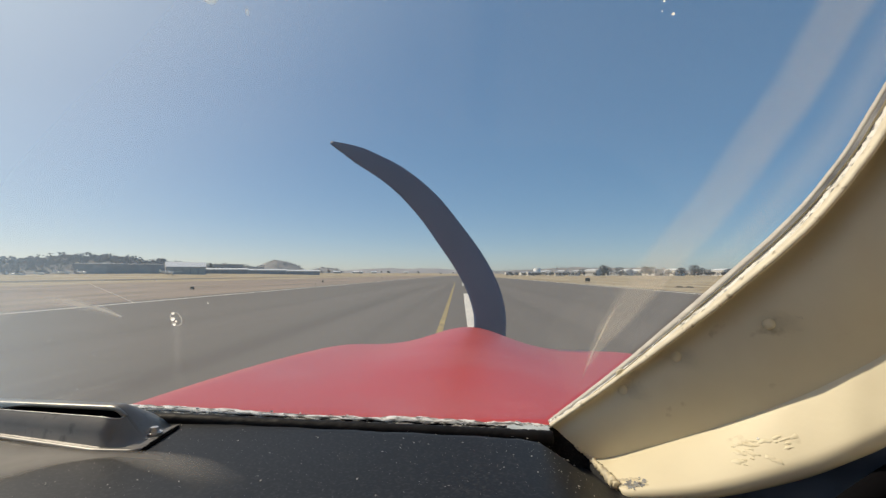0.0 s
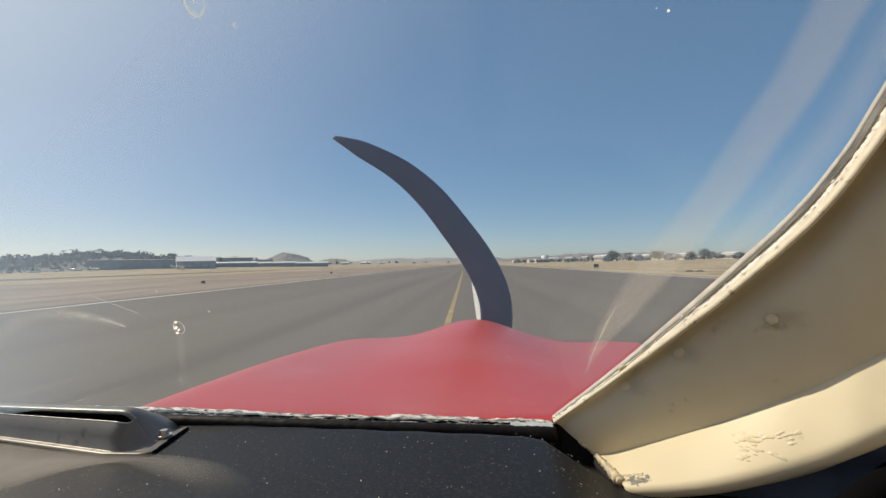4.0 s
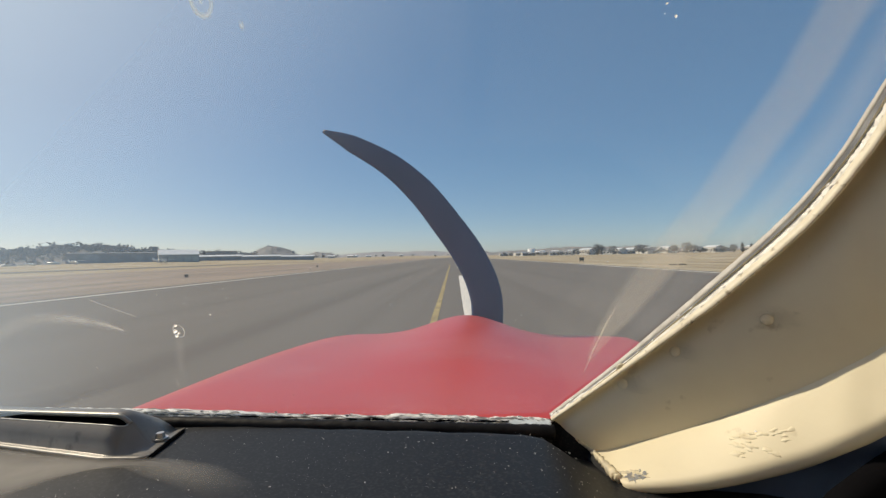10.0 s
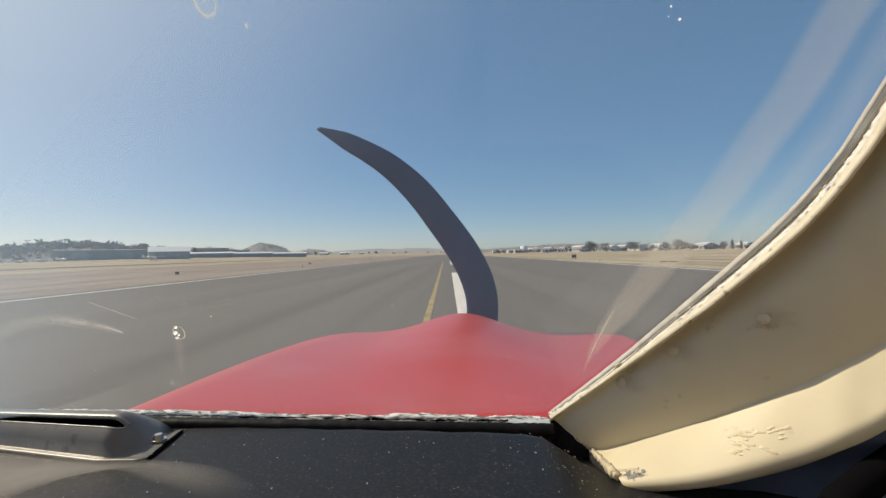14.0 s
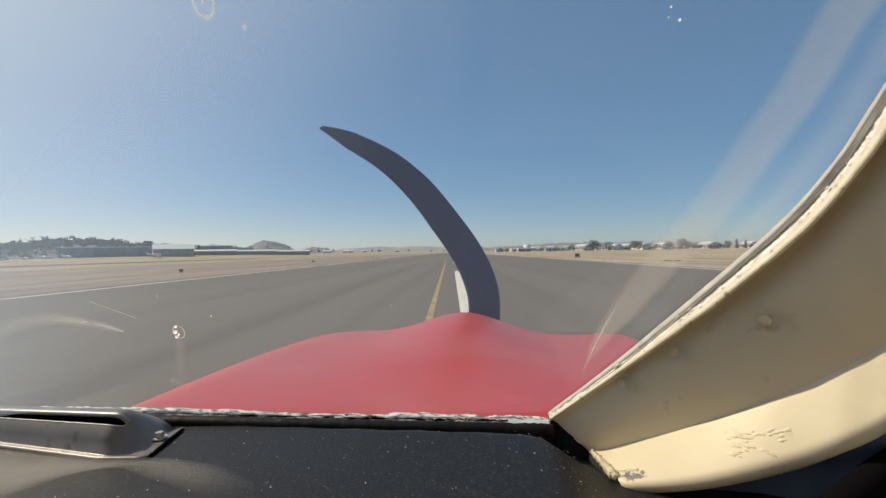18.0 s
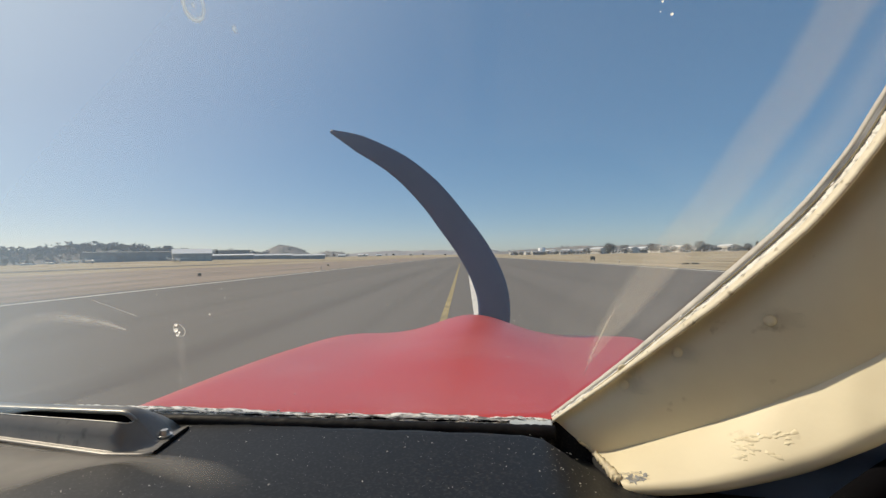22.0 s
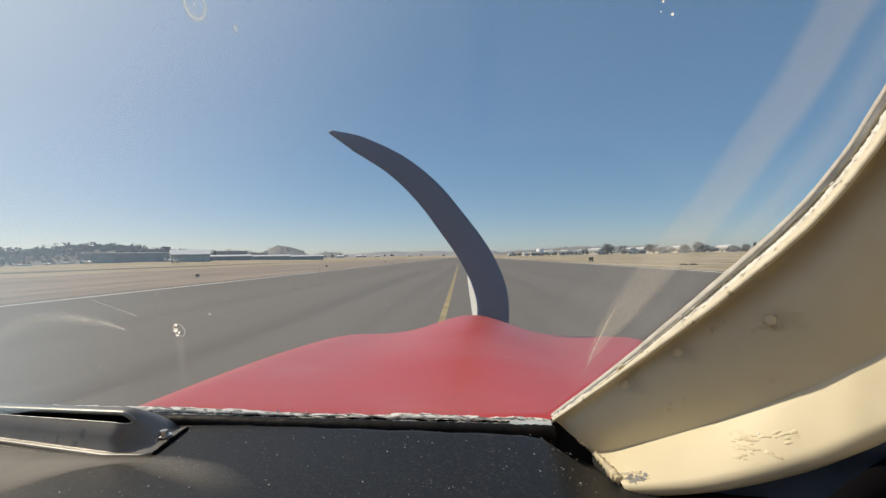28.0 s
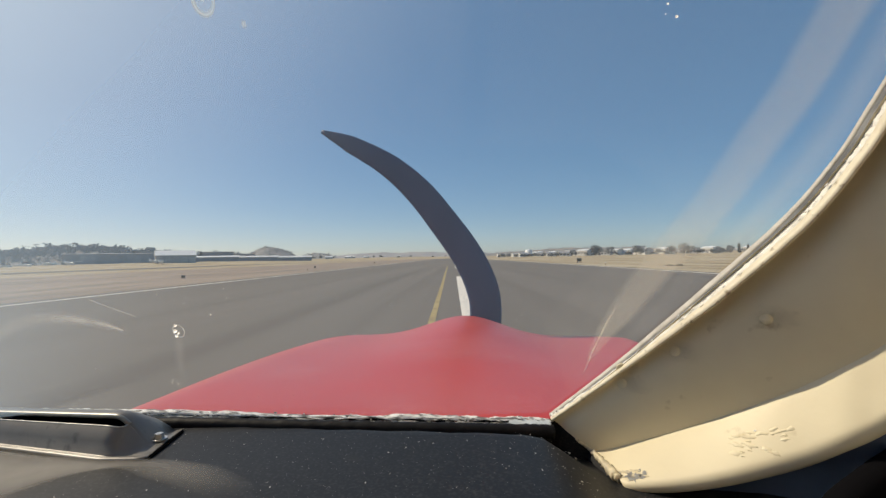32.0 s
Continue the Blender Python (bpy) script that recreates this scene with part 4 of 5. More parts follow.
def cabin():
    """Unseen plain shell above and behind the cockpit; its pale faces bounce light onto the side frame."""
    bm = bmesh.new()
    # unseen strip added, its outline cut to shade the near frame
    low = [(0.402, 1.802), (0.316, 1.824), (0.289, 1.846), (0.235, 1.918), (0.196, 1.98), (0.152, 2.047), (0.113, 2.114), (0.06, 2.2), (-0.03, 2.34)]
    high = [(0.405, 1.807), (0.355, 1.912), (0.315, 2.0), (0.274, 2.085), (0.212, 2.208), (0.173, 2.295), (0.148, 2.366), (0.10, 2.48), (0.05, 2.56)]
    rows = [[Vector((x, y, z)) for y, z in edge] for x, edge in ((-0.76, low), (-0.74, low), (-0.74, high), (-0.76, high))]
    loft(bm, rows + [rows[0]])
    part("windscreen_frame", bm, CREAM, plane, "unseen cream strip, outlined to shade the near side frame")
    part("cabin_roof", boxed((-0.76, -1.2, 2.57), (0.60, -0.35, 2.61), 0.01), CREAM, plane)
    part("side_wall", boxed((-0.78, -1.2, 0.75), (-0.74, 0.60, 1.25), 0.01), CREAM, plane)
    part("door_post", boxed((-0.78, -1.2, 1.25), (-0.74, -0.9, 2.57), 0.01), CREAM, plane)
    part("side_wall", boxed((0.56, -1.2, 0.75), (0.60, 0.52, 2.57), 0.01), BOUNCE_WALL, plane)
    part("rear_bulkhead", boxed((-0.74, -1.24, 0.75), (0.56, -1.2, 1.62), 0.01), BOUNCE_BULKHEAD, plane)
    for x in (-0.72, 0.50):
        part("rear_post", boxed((x, -1.24, 1.62), (x + 0.05, -1.2, 2.57), 0.01), BOUNCE_BULKHEAD, plane)
    part("cabin_floor", boxed((-0.74, -1.2, 0.70), (0.56, 0.60, 0.75), 0.01), BOUNCE_FLOOR, plane)
    # tail cone behind the bulkhead
    rows = []
    for k in range(13):
        a = k / 12
        half, low_z, high_z = 0.69 - 0.56 * a, 0.70 + 0.42 * a, 2.60 - 1.02 * a ** 0.7
        ring = []
        for j in range(24):
            g = 2 * math.pi * j / 24
            c, d = math.cos(g), math.sin(g)
            ring.append(Vector((-0.09 + half * math.copysign(abs(c) ** 0.5, c), -1.245 - 3.6 * a, (low_z + high_z) / 2 + (high_z - low_z) / 2 * math.copysign(abs(d) ** 0.5, d))))
        rows.append(ring)
    part("tail_cone", loft(bmesh.new(), rows, True, True), RED, plane, "plain red tapering tail cone", True)
    part("fin", loft(bmesh.new(), [[Vector((x, y, z)) for y, z in ((-3.9, 1.6), (-4.85, 1.5), (-5.1, 2.75), (-4.7, 2.75))] for x in (-0.12, -0.06)], True, True), RED, plane)
    for side in (-1, 1):
        part("cowl_flank", boxed((-0.09 + side * 0.52 - 0.02, 0.605, 0.72), (-0.09 + side * 0.52 + 0.02, 1.44, 0.95), 0.01), RED, plane)
    part("firewall", boxed((-0.70, 0.592, 0.70), (0.54, 0.60, 1.20)), RUBBER, plane)
    for x, y in ((-0.9, -0.4), (0.9, -0.4), (0.0, 1.3)):
        part("landing_gear_leg", cylinder(bmesh.new(), (x * 0.5, y, 0.72 if x else 1.0), (x, y, 0.25), 0.03), PLANE_WHITE, plane)
        wheel = cylinder(bmesh.new(), (x - 0.07, y, 0.235), (x + 0.07, y, 0.235), 0.22, None, 28)
        part("wheel", wheel, RUBBER, plane)


cabin()


# bright highlight of the black hood's lip is put into this pale colour
LIP_HIGHLIGHT = material("lip_highlight", (0.38, 0.365, 0.33), 0.40, 0.6, second=(0.26, 0.25, 0.22), scale=25)


def vent():
    """Defroster outlet: a pressed trough and hood with a long slot between them, a closed sloping end and a screwed flange."""
    def front(x):
        d = max(0.0, -0.396 - x)
        return 0.472 + 0.235 * d + 60.0 * max(0.0, x + 0.3545) ** 2

    def fade(x):
        return max(0.0, min(1.0, (x + 0.400) / 0.046))

    xs = [-0.735 + 0.011 * i for i in range(28)] + [-0.426, -0.418, -0.411, -0.404, -0.398, -0.394, -0.391, -0.3885, -0.387, -0.386, -0.385, -0.384, -0.381, -0.378, -0.373, -0.368, -0.363, -0.3585, -0.355, -0.352, -0.349, -0.3465, -0.344]
    rows, hood, lip, rim, bottom, wall = [], [], [], [], [], []
    for x in xs:
        f, k = front(x), fade(x)
        k = k * k * (3 - 2 * k)
        t = (0.029 + 0.0495 * (x + 0.6)) * (1 - k) + 0.0038 * k
        shut = max(0.0, min(1.0, (x + 0.398) / 0.014))
        shut = 1 - math.sqrt(1 - shut * shut)
        h = ((0.0308 + 0.03 * (x + 0.40)) * (1 - k) + 0.0035 * k) * (1 - shut) + t * shut
        deep = f + 0.0215 + 0.0105 * shut
        prof = [(f, 0.0008), (f, 0.0032), (f + 0.0045, 0.0042), (f + 0.009, 0.0028), (f + 0.0105, 0.0034), (f + 0.0125 + 0.004 * shut, h * 0.5 + 0.002), (deep - 0.001, h - 0.0006),
                (deep, h)]
        prof += [(deep + 0.002, h - 0.0008), (deep + 0.003, h - 0.012 * (1 - k)), (f + 0.07, 0.001)]
        skew = 0.14 * min(1.0, max(0.0, (x + 0.372) / 0.028))
        rows.append([Vector((x - skew * max(0.0, y - f), y, DECK + z)) for y, z in prof])
        bottom.append(Vector((x, f + 0.0005, DECK + 0.0012)))
        if x < -0.3835:
            rim.append(Vector((x, deep, DECK + h)))
            lip.append(Vector((x, f + 0.033, DECK + t - 0.001)))
            wall.append([Vector((x, f + 0.040, DECK + 0.0)), Vector((x, f + 0.0365, DECK + t))])
        hood.append([Vector((x - skew * (y - f), y, DECK + z)) for y, z in ((f + 0.0325, t - 0.002 * (1 - k)), (f + 0.033, t), (f + 0.038, t + 0.0012 * (1 - k)), (f + 0.048, t + 0.0006 * (1 - k)),
                                                           (f + 0.065, t * 0.8), (f + 0.085, t * 0.5), (f + 0.11 - 0.04 * k, 0.001))])
    duct = part("defroster_vent", loft(bmesh.new(), [row[:9] for row in rows]), PLASTIC, plane, "black pressed defroster outlet with a long slot", True)
    cut = next(i for i, x in enumerate(xs) if x > -0.392)
    # shade inside the slot is put into the throat's and back wall's colour
    part("throat", loft(bmesh.new(), [row[8:] for row in rows[:cut + 1]]), SHADE_AND_BLACK, duct, "", True)
    part("end_plate", loft(bmesh.new(), [row[8:] for row in rows[cut:]]), PLASTIC, duct, "", True)
    part("vent_hood", loft(bmesh.new(), hood), PLASTIC, duct, "shiny black hood over the slot", True)
    part("vent_slot", loft(bmesh.new(), wall), SHADE_AND_BLACK, duct)
    part("vent_lip", tube(bmesh.new(), lip, 0.0028, 10), LIP_HIGHLIGHT, duct, "rolled lip of the hood, highlight put into its colour", True)
    part("slot_rim", tube(bmesh.new(), rim, 0.0009, 6), BARE_METAL, duct, "bright rim of the slot", True)
    # black bead added along the flange in place of its shadow line
    bottom += [Vector((-0.344 - 0.009 * k / 6, 0.485 + 0.07 * k / 6, DECK + 0.0012)) for k in range(1, 7)]
    part("gasket", tube(bmesh.new(), bottom, 0.0016, 8, 0.2), SHADE_AND_BLACK, duct, "thin black bead standing in for the flange's shadow line", True)
    bolt = Vector((-0.3595, 0.520, DECK + 0.0048))
    part("washer", cylinder(bmesh.new(), bolt, bolt + Vector((0, 0, 0.0018)), 0.0085, None, 20), STEEL, duct)
    head = cylinder(bmesh.new(), bolt + Vector((0, 0, 0.0018)), bolt + Vector((0, 0, 0.0075)), 0.0055, 0.0046, 6)
    part("bolt_head", head, STEEL, duct, "bright hexagonal bolt head")


vent()

# ---- surroundings ----
def bearing(az, d, z=None):
    x, y = d * math.sin(radians(az)), d * math.cos(radians(az))
    return Vector((x, y, rise(x, y) - 0.02 if z is None else z))


def spot(az, d, turn=0.0):
    p = bearing(az, d)
    return Matrix.Translation(p) @ Matrix.Rotation(radians(turn), 4, "Z")


def building(name, label, category, w, l, h, roof_h, wall, roof_mat, doors=0, windows=0, overhang=0.4, group="", door_mat=None):
    """A shed or house standing on its base: w along x, l along y, ridge along x; doors and windows on the -y side."""
    b = thing(name, label, category, group)
    part("wall", boxed((-w / 2, -l / 2, -0.6), (w / 2, -l / 2 + 0.25, h)), wall, b)
    part("wall", boxed((-w / 2, l / 2 - 0.25, -0.6), (w / 2, l / 2, h)), wall, b)
    for sx in (-1, 1):
        bm = bmesh.new()
        prof = [(-l / 2 + 0.25, -0.6), (l / 2 - 0.25, -0.6), (l / 2 - 0.25, h), (0, h + roof_h), (-l / 2 + 0.25, h)]
        x = sx * (w / 2)
        loft(bm, [[Vector((x, y, z)) for y, z in prof], [Vector((x - sx * 0.25, y, z)) for y, z in prof]], True, True)
        part("gable_wall", bm, wall, b)
    bm = bmesh.new()
    o = overhang
    top = [(-l / 2 - o, h - roof_h * o / (l / 2)), (0, h + roof_h), (l / 2 + o, h - roof_h * o / (l / 2))]
    prof = [(y, z + 0.15 + 0.004 * w) for y, z in top] + [(y, z) for y, z in top[::-1]]
    loft(bm, [[Vector((x, y, z)) for y, z in prof] for x in (-w / 2 - o, w / 2 + o)], True, True)
    part("roof", bm, roof_mat, b)
    for i in range(doors):
        step = w / doors
        x = -w / 2 + step * (i + 0.5)
        door = part("door", boxed((x - step * 0.42, -l / 2 - 0.08, -0.3), (x + step * 0.42, -l / 2 + 0.05, h * 0.82)), door_mat or DOOR_DARK, b)
        part("door_frame", boxed((x - step * 0.44, -l / 2 - 0.05, h * 0.82), (x + step * 0.44, -l / 2 + 0.02, h * 0.86)), wall, door)
    for i in range(windows):
        step = w / windows
        x = -w / 2 + step * (i + 0.5)
        win = part("window", boxed((x - step * 0.28, -l / 2 - 0.05, h * 0.4), (x + step * 0.28, -l / 2 + 0.05, h * 0.72)), wall, b)
        part("pane", boxed((x - step * 0.24, -l / 2 - 0.08, h * 0.43), (x + step * 0.24, -l / 2 + 0.02, h * 0.69)), GLASS_DARK, win)
    return b


def put(ob, m):
    ob.matrix_basis = m
    return ob


# port side: white-roofed hangar, long dark hangars, rows of sheds
put(building("hangar", "pale hangar with a bright white metal roof", "hangar", 21, 15, 4.4, 2.9, HANGAR_WALL, ROOF_WHITE, 5, 0, 0.3, "", HANGAR_DOOR), spot(-32.5, 318, 36))
put(building("hangar", "long dark blue-grey hangar with a low roof", "hangar", 62, 24, 6.0, 0.5, HANGAR_HAZED, HANGAR_HAZED, 7, 0, 0.3, "", HANGAR_HAZED), spot(-37.6, 400, 40))
shed = building("storage_shed", "low row of aircraft sheds with a pale roof", "shed", 44, 11, 3.2, 1.1, HANGAR_WALL, ROOF_WHITE, 6, 0, 0.4, "row of sheds", HANGAR_HAZED)
put(shed, spot(-29.0, 430, 24))
for az, d, turn in ((-24.6, 450, 20), (-20.6, 470, 20), (-31.6, 520, 25)):
    copy_thing(shed, spot(az, d, turn))
block = building("office_block", "flat grey office building near the hangars", "office building", 26, 14, 8.5, 0.3, HANGAR_HAZED, ROOF_GREY, 0, 8)
put(block, spot(-28.2, 480, 22))
small = building("farm_house", "small white house across the dry field", "house", 14, 9, 3.2, 2.0, HOUSE_WHITE, ROOF_WHITE, 0, 3, 0.4, "far white houses")
put(small, spot(-15.8, 900, 10))
for az, d, turn in ((-13.4, 980, -12), (-13.0, 1010, 5), (-7.1, 1600, -8), (-11.2, 1200, 15)):
    copy_thing(small, spot(az, d, turn))

for az, d, turn in ((-41.6, 752, 30), (-40.4, 756, 45), (-39.4, 754, 30), (-42.9, 745, 50), (-38.2, 758, 35)):
    p = bearing(az, d)
    ob = copy_thing(small, Matrix.Translation((p.x, p.y, 20.0 - 1.4 * abs(az + 40.5))) @ Matrix.Rotation(radians(turn), 4, "Z"))

# starboard side: white industrial buildings among trees
works = building("warehouse", "white flat-roofed warehouse behind trees", "warehouse", 16, 13, 6.2, 1.6, HOUSE_WHITE, ROOF_WHITE, 0, 7, 0.3, "white warehouses")
put(works, spot(16.4, 560, -56))
rng = random.Random(5)
for az, d, turn in ((10.4, 900, -6), (12.6, 820, -12), (14.6, 780, -10), (19.9, 600, -20), (21.4, 610, -24), (22.9, 560, -20), (25.2, 560, -30), (29.8, 580, -28),
                    (7.0, 1500, -5), (33.5, 700, -30)):
    copy_thing(works, spot(az, d, turn - 42))
cottage = building("town_house", "pale house with a grey roof at the field edge", "house", 12, 9, 4.0, 1.8, HOUSE_WHITE, ROOF_GREY, 0, 3, 0.4, "houses at the field edge")
put(cottage, spot(18.4, 610, -10))
for i in range(18):
    copy_thing(cottage, spot(6.0 + 1.6 * i + rng.uniform(-0.4, 0.4), rng.uniform(560, 760), rng.uniform(-40, 20)))


def storage_tank(az, d, r, h):
    t = thing("storage_tank", "large white round storage tank", "tank", "white storage tanks")
    part("shell", cylinder(bmesh.new(), (0, 0, -0.5), (0, 0, h), r, None, 32), ROOF_WHITE, t, "", True)
    ring = [2 * math.pi * k / 32 for k in range(32)]
    dome = [[Vector((r * c * math.cos(g), r * c * math.sin(g), h + 0.25 * r * math.sqrt(1 - c * c))) for g in ring] for c in (1.0, 0.9, 0.7, 0.45, 0.2, 0.02)]
    part("dome", loft(bmesh.new(), dome, True, True), ROOF_WHITE, t, "", True)
    put(t, spot(az, d))


storage_tank(9.6, 700, 5.5, 9.5)
storage_tank(11.0, 1250, 8, 9)
mast = thing("radio_mast", "thin grey lattice radio mast", "mast")
part("pole", cylinder(bmesh.new(), (0, 0, -0.5), (0, 0, 17), 0.35, 0.12, 8), HANGAR_WALL, mast)
for z in (6, 11, 15):
    part("crossarm", boxed((-0.9, -0.1, z), (0.9, 0.1, z + 0.2)), HANGAR_WALL, mast)
put(mast, spot(17.6, 620))


# ---- trees ----
def tree(name, label, height, spread, clumps, seed, tall=False):
    r = random.Random(seed)
    t = thing(name, label, "tree", "trees round the airfield")
    trunk = bmesh.new()
    cylinder(trunk, (0, 0, -0.4), (0.1, 0, height * 0.45), 0.03 * height, 0.018 * height, 8)
    for k in range(5):
        g = k * 1.26 + r.random()
        cylinder(trunk, (0.05, 0, height * (0.25 + 0.04 * k)),
                 (spread * 0.55 * math.cos(g), spread * 0.55 * math.sin(g), height * (0.5 + 0.06 * k)), 0.013 * height, 0.005 * height, 6)
    part("trunk", trunk, BARK, t, "", True)
    verts, faces = [], []
    for c in range(clumps):
        g, u = r.random() * 6.283, r.random()
        if tall:
            zz = 0.12 + 0.86 * u
            rad = spread * (1 - u) ** 0.6 * r.random() ** 0.5
        else:
            zz = 0.3 + 0.66 * u
            rad = spread * math.sqrt(max(0.05, 1 - ((zz - 0.6) / 0.42) ** 2)) * r.random() ** 0.45 * r.uniform(0.75, 1.12)
        cx, cy, cz = rad * math.cos(g), rad * math.sin(g), zz * height * r.uniform(0.94, 1.04)
        for _ in range(9):
            s = height * r.uniform(0.02, 0.045)
            p = Vector((cx, cy, cz)) + Vector((r.gauss(0, 1), r.gauss(0, 1), r.gauss(0, 0.8))) * height * 0.045
            a = Vector((r.gauss(0, 1), r.gauss(0, 1), r.gauss(0, 1))).normalized()
            b = a.orthogonal().normalized()
            i = len(verts)
            verts += [p - a * s, p - b * s * 0.7, p + a * s, p + b * s * 0.7]
            faces.append((i, i + 1, i + 2, i + 3))
    me = bpy.data.meshes.new("crown")
    me.from_pydata([tuple(v) for v in verts], [], faces)
    me.materials.append(LEAF)
    crown = new("crown", me)
    crown.parent = t
    return t


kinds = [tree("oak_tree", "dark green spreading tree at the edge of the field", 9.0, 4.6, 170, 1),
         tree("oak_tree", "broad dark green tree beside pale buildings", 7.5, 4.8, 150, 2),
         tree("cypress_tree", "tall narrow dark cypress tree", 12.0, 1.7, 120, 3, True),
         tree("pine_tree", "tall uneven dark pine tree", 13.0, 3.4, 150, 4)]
spots = []
for i in range(140):                                  # low bushes at the edge of the town to starboard
    spots.append((rng.uniform(5.5, 35), rng.uniform(520, 620), (0, 1, 1, 0, 1, 1)[i % 6], rng.uniform(0.28, 0.6)))
spots += [(17.6, 530, 0, 1.35), (18.0, 530, 1, 1.3), (19.3, 520, 1, 1.25), (15.0, 540, 1, 1.0), (22.2, 520, 0, 1.15), (22.7, 530, 1, 1.3), (24.6, 540, 1, 0.9),
          (25.9, 530, 0, 1.0), (27.2, 520, 0, 1.25), (27.8, 525, 1, 1.1), (28.5, 525, 1, 0.9), (30.6, 540, 1, 0.9), (31.6, 540, 0, 0.9), (32.4, 545, 2, 0.8), (33.2, 545, 2, 0.7)]
for i in range(60):                                  # behind the hangars to port
    spots.append((rng.uniform(-33, -18.5), rng.uniform(540, 640), (0, 1, 1, 1, 2)[i % 5], rng.uniform(0.3, 0.62)))
for i in range(40):
    spots.append((rng.uniform(-52, -33), rng.uniform(440, 560), (0, 1, 0, 3, 1)[i % 5], rng.uniform(0.3, 0.55)))
for az in (-39.2, -38.7, -38.3, -37.9, -37.4, -40.1):
    spots.append((az, rng.uniform(420, 520), 1, rng.uniform(0.45, 0.7)))
for az in (-36.3, -35.9, -32.3, -32.0, -30.0):
    spots.append((az, rng.uniform(500, 560), 2, rng.uniform(0.7, 0.95)))
for i in range(22):
    spots.append((rng.uniform(-18, 5), rng.uniform(1100, 1700), (0, 1, 1)[i % 3], rng.uniform(0.6, 1.1)))
used = set()
for az, d, k, size in spots:
    m = spot(az, d, rng.uniform(0, 360)) @ Matrix.Scale(size, 4)
    if k not in used:
        used.add(k)
        put(kinds[k], m)
    else:
        ob = copy_thing(kinds[k], m)
        ob.scale = (size, size, size)


# ---- hills ----
def hill(name, label, az, d, half_az, depth, height, mat, bumps, seed, power=1.0, woods=0):
    """A ridge across the line of sight: half_az degrees to each side, depth metres thick."""
    c = bearing(az, d)
    along = Vector((math.cos(radians(az)), -math.sin(radians(az)), 0))
    away = Vector((math.sin(radians(az)), math.cos(radians(az)), 0))
    w = d * math.tan(radians(half_az))

    def top(u, v):
        f = max(0.0, 1 - u * u) ** power * max(0.0, 1 - v * v)
        n = 1 + bumps * noise.fractal(Vector((u * 3 + seed, v * 3, seed)), 1.0, 2.0, 5)
        return max(0.0, height * f * n)
    rows = [[c + along * w * u + away * depth * v + Vector((0, 0, top(u, v) - 1.5)) for u in [-1 + i / 40 for i in range(81)]] for v in [-1 + i / 12 for i in range(25)]]
    ob = structure(name, loft(bmesh.new(), rows), mat, label, "hill", True)
    if woods:
        r = random.Random(seed)
        verts, faces = [], []
        for _ in range(woods):
            u, v = r.uniform(-0.97, 0.97), r.uniform(-0.9, 0.15)
            if noise.noise(Vector((u * 5 + seed, v * 4, 1))) < -0.5:
                continue
            p0 = c + along * w * u + away * depth * v + Vector((0, 0, top(u, v) - 1.5))
            h = r.uniform(2.2, 4.8) if r.random() < 0.95 else r.uniform(6, 9)
            for _ in range(30):
                s = h * r.uniform(0.08, 0.17)
                p = p0 + Vector((r.gauss(0, 0.24) * h, r.gauss(0, 0.24) * h, r.uniform(0.05, 1.0) * h))
                a = Vector((r.gauss(0, 1), r.gauss(0, 1), r.gauss(0, 1))).normalized()
                b = a.orthogonal().normalized()
                i = len(verts)
                verts += [p - a * s, p - b * s, p + a * s, p + b * s]
                faces.append((i, i + 1, i + 2, i + 3))
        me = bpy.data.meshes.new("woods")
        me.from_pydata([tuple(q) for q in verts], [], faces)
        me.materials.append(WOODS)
        tagged(new("woods", me), "scattered trees on the dry hill, haze put into their colour", "woods", kind="stuff")
    return ob


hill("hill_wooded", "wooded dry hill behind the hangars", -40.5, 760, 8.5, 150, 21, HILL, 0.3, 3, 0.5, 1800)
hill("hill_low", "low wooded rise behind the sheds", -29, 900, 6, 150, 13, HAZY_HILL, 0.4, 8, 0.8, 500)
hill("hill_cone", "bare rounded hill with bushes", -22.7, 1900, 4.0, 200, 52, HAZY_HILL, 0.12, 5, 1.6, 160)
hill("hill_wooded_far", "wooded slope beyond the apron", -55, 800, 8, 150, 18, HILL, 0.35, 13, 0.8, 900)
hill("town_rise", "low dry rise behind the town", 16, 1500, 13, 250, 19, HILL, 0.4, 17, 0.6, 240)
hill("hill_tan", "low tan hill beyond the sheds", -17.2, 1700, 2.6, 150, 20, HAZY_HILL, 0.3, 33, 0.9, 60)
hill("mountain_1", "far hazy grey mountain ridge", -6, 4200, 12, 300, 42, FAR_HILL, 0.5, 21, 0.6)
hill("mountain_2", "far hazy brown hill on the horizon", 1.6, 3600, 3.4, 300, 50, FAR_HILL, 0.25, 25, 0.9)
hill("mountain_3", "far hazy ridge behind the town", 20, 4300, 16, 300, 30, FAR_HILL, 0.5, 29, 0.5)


# ---- runway furniture ----
def runway_sign(label, w, h, mat, foot=0.22):
    t = thing("runway_sign", label, "sign", "signs beside the runway")
    part("panel", boxed((-w / 2, -0.09, foot), (w / 2, 0.09, foot + h), 0.02), mat, t)
    for x in (-w * 0.35, w * 0.35):
        part("leg", cylinder(bmesh.new(), (x, 0, -0.05), (x, 0, foot + 0.02), 0.035), SIGN_DARK, t)
    part("footing", boxed((-w / 2 - 0.1, -0.2, -0.05), (w / 2 + 0.1, 0.2, 0.04)), ASPHALT_OLD, t)
    return t


big_sign = runway_sign("dark box sign on short legs in dry grass", 0.85, 0.6, SIGN_DARK)
put(big_sign, pose(23.6, 84.0, 0))
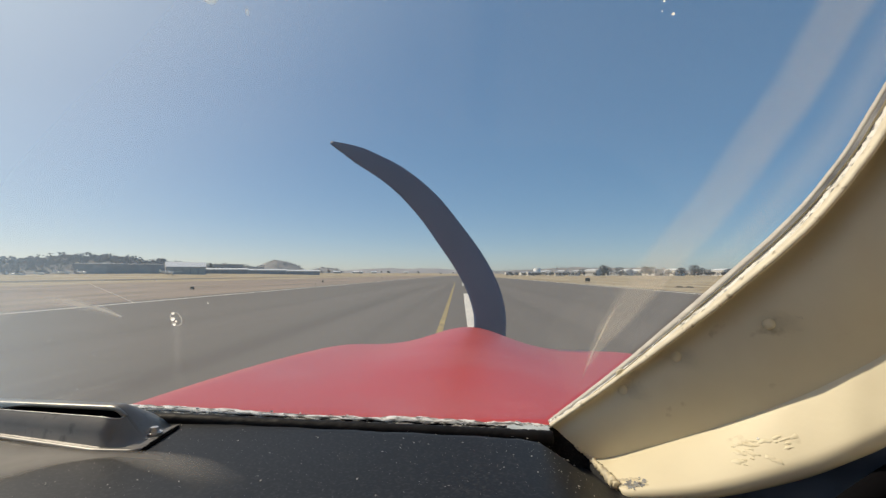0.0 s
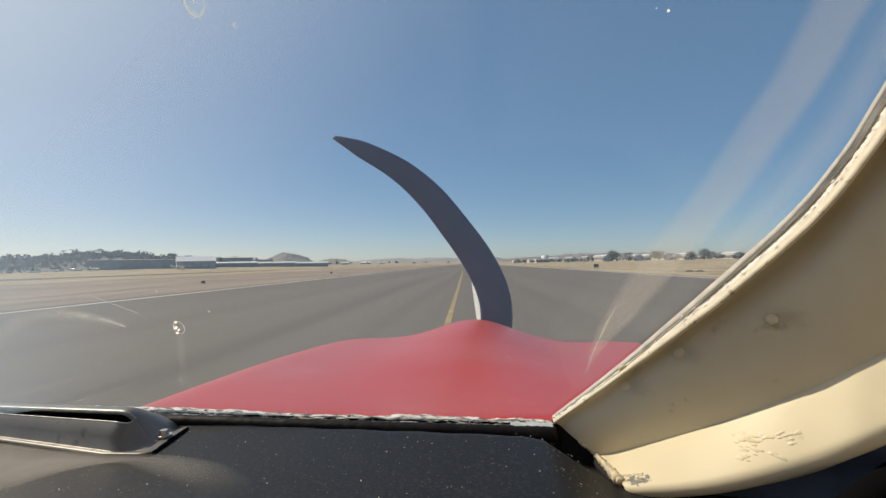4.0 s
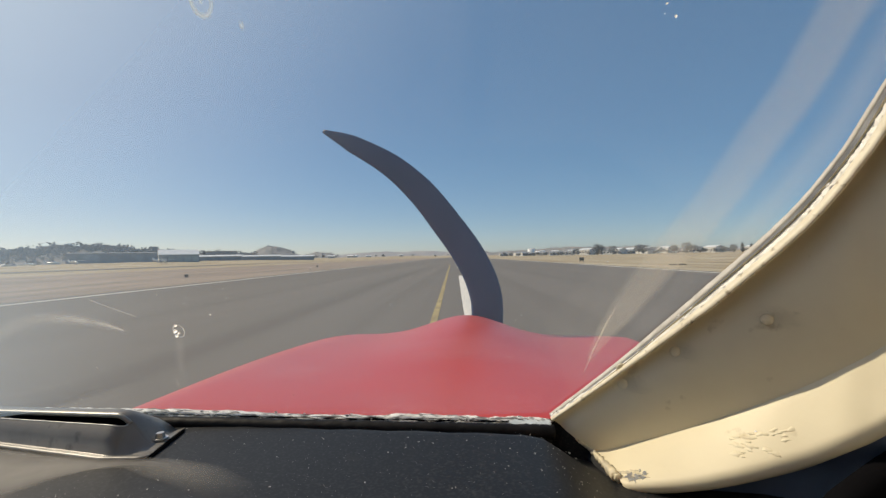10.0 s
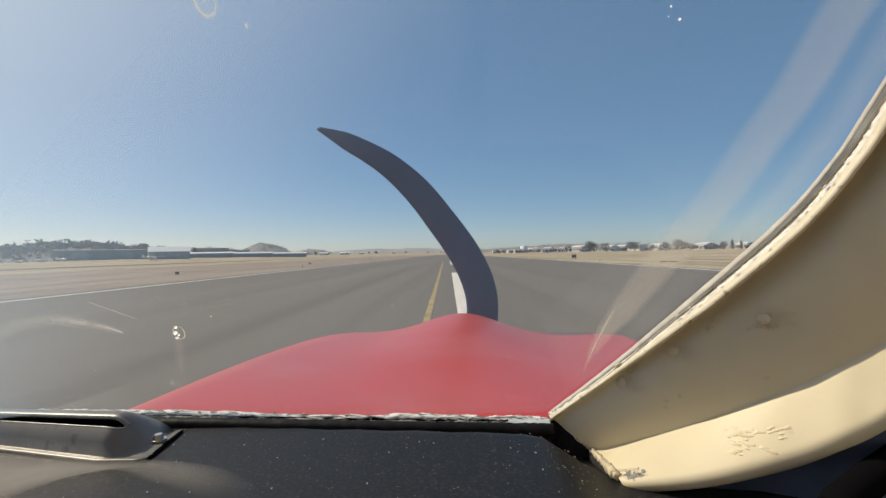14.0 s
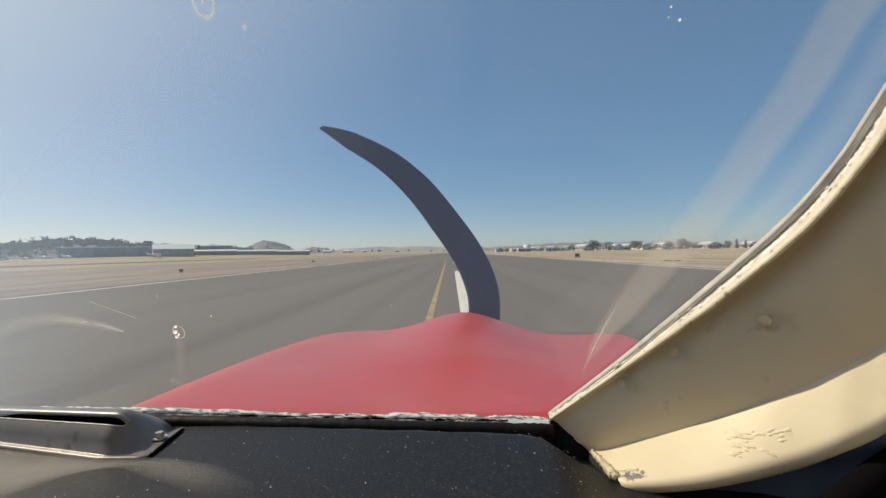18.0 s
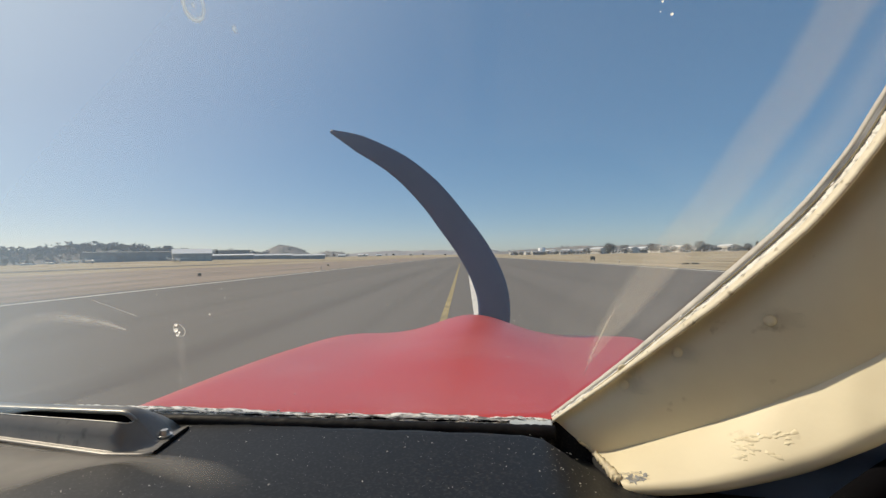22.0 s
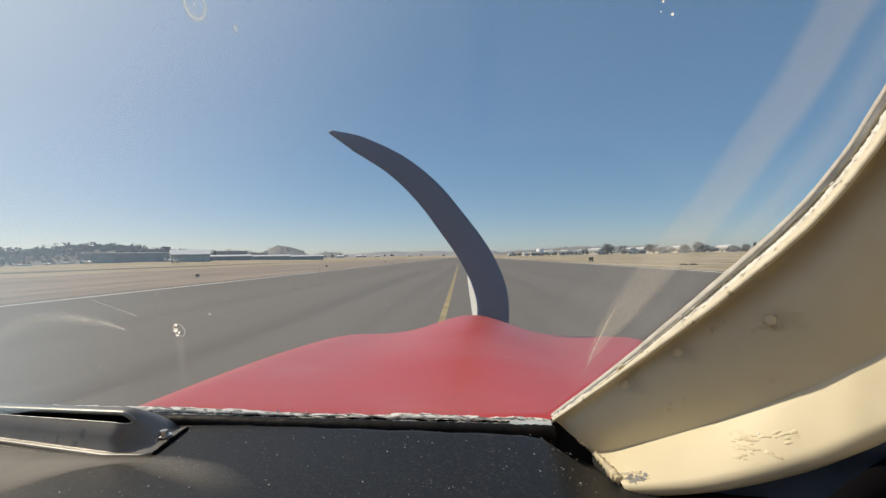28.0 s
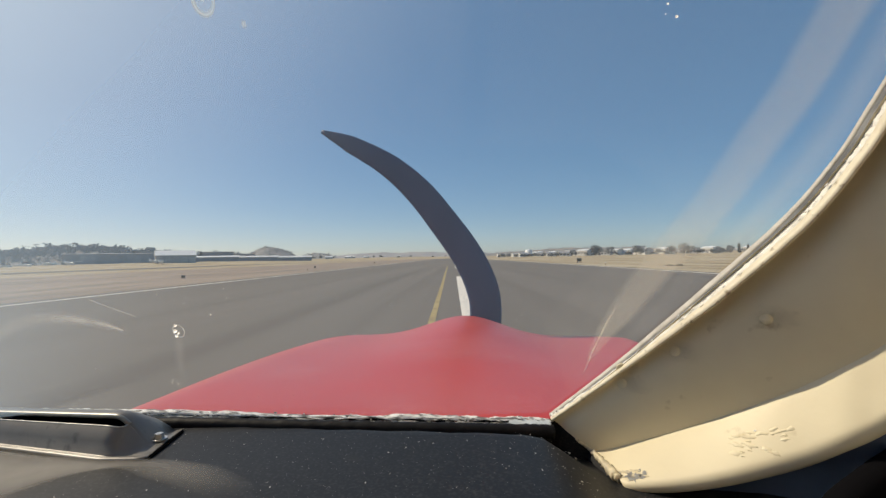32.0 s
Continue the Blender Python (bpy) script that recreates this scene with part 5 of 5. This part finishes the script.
for x, y in ((-25.7, 41.5), (-26.5, 84.0), (-28.4, 158.0)):
    copy_thing(big_sign, pose(x, y, 0, 0, 0, 4) @ Matrix.Scale(0.4, 4))
back_sign = runway_sign("weathered tan low sign board in dry grass", 0.7, 0.12, SIGN_BACK, 0.02)
put(back_sign, pose(25.0, 52.0, 0))
copy_thing(back_sign, pose(25.9, 51.6, 0))


def edge_light():
    t = thing("edge_light", "small dark runway edge light", "runway light", "runway edge lights")
    part("stem", cylinder(bmesh.new(), (0, 0, -0.02), (0, 0, 0.26), 0.03), SIGN_DARK, t)
    part("lens", cylinder(bmesh.new(), (0, 0, 0.26), (0, 0, 0.38), 0.06, 0.04), PLANE_WHITE, t)
    return t


lamp = edge_light()
put(lamp, pose(-20.6, 62, 0.0))
for k in range(1, 7):
    copy_thing(lamp, pose(-20.6, 62 + 60 * k, 0))
for k in range(0, 7):
    copy_thing(lamp, pose(21.0, 62 + 60 * k, 0))


def parked_plane():
    t = thing("parked_airplane", "small white parked light airplane on the apron", "airplane", "parked airplanes")
    rows = []
    for y, r, z in ((-3.6, 0.1, 1.25), (-3.2, 0.4, 1.15), (-1.8, 0.55, 1.2), (-0.5, 0.62, 1.4), (0.9, 0.55, 1.4), (2.5, 0.3, 1.35), (4.0, 0.12, 1.4)):
        rows.append([Vector((r * math.cos(2 * math.pi * k / 14), y, z + r * math.sin(2 * math.pi * k / 14))) for k in range(14)])
    part("fuselage", loft(bmesh.new(), rows, True, True), PLANE_WHITE, t, "", True)
    part("wing", boxed((-5.2, -1.0, 1.95), (5.2, 0.5, 2.1), 0.05), PLANE_WHITE, t)
    part("tailplane", boxed((-1.6, 3.3, 1.4), (1.6, 4.1, 1.48), 0.02), PLANE_WHITE, t)
    part("fin", loft(bmesh.new(), [[Vector((x, y, z)) for y, z in ((2.8, 1.4), (4.2, 1.4), (4.4, 2.9), (3.8, 2.9))] for x in (-0.05, 0.05)], True, True), PLANE_WHITE, t)
    for x, y in ((-1.1, 0.2), (1.1, 0.2), (0, -2.6)):
        part("wheel", cylinder(bmesh.new(), (x - 0.09, y, 0.22), (x + 0.09, y, 0.22), 0.22, None, 14), RUBBER, t)
        part("strut", cylinder(bmesh.new(), (x, y, 0.22), (x * 0.4, y, 1.1), 0.05, None, 6), PLANE_WHITE, t)
    return t


parked = parked_plane()
put(parked, spot(-33.9, 262, 200))
for az, d, turn in ((-43.0, 300, 100), (-44.6, 320, 80), (-46.2, 310, 120), (-41.5, 280, 70), (-34.2, 290, 95), (-48.5, 290, 20)):
    copy_thing(parked, spot(az, d, turn))


# ---- the crossing runway already passed, behind the airplane ----
def crossing():
    turn = Matrix.Translation((0, -95, 0)) @ Matrix.Rotation(radians(24), 4, "Z")
    def strip(x0, x1, y0, y1, z, mat, name, label):
        bm = sheet(bmesh.new(), x0, x1, y0, y1, z)
        bmesh.ops.transform(bm, matrix=turn, verts=bm.verts)
        structure(name, bm, mat, label, "road marking" if mat is PAINT_WHITE else "runway")
    strip(-260, 260, -12, 12, 0.016, ASPHALT, "crossing_runway", "worn asphalt runway crossing at an angle")
    for y in (-11.2, 11.2):
        strip(-260, 260, y - 0.45, y + 0.45, 0.022, PAINT_WHITE, "crossing_edge_line", "white edge line of the crossing runway")
    for k in range(4):
        for side in (-1, 1):
            y = side * (2.2 + 2.0 * k)
            strip(-52, -8, y - 0.5, y + 0.5, 0.022, PAINT_WHITE, "threshold_bar", "broad white threshold bar")


crossing()
band([(-0.6, -40), (-1.4, -58), (-6.0, -72), (-17.0, -80)], 0.15, PAINT_YELLOW, "worn yellow taxi line curving off the runway")
band([(1.4, -28), (2.2, -44), (7.0, -56), (18.0, -62)], 0.15, PAINT_YELLOW, "worn yellow taxi line curving off the runway")
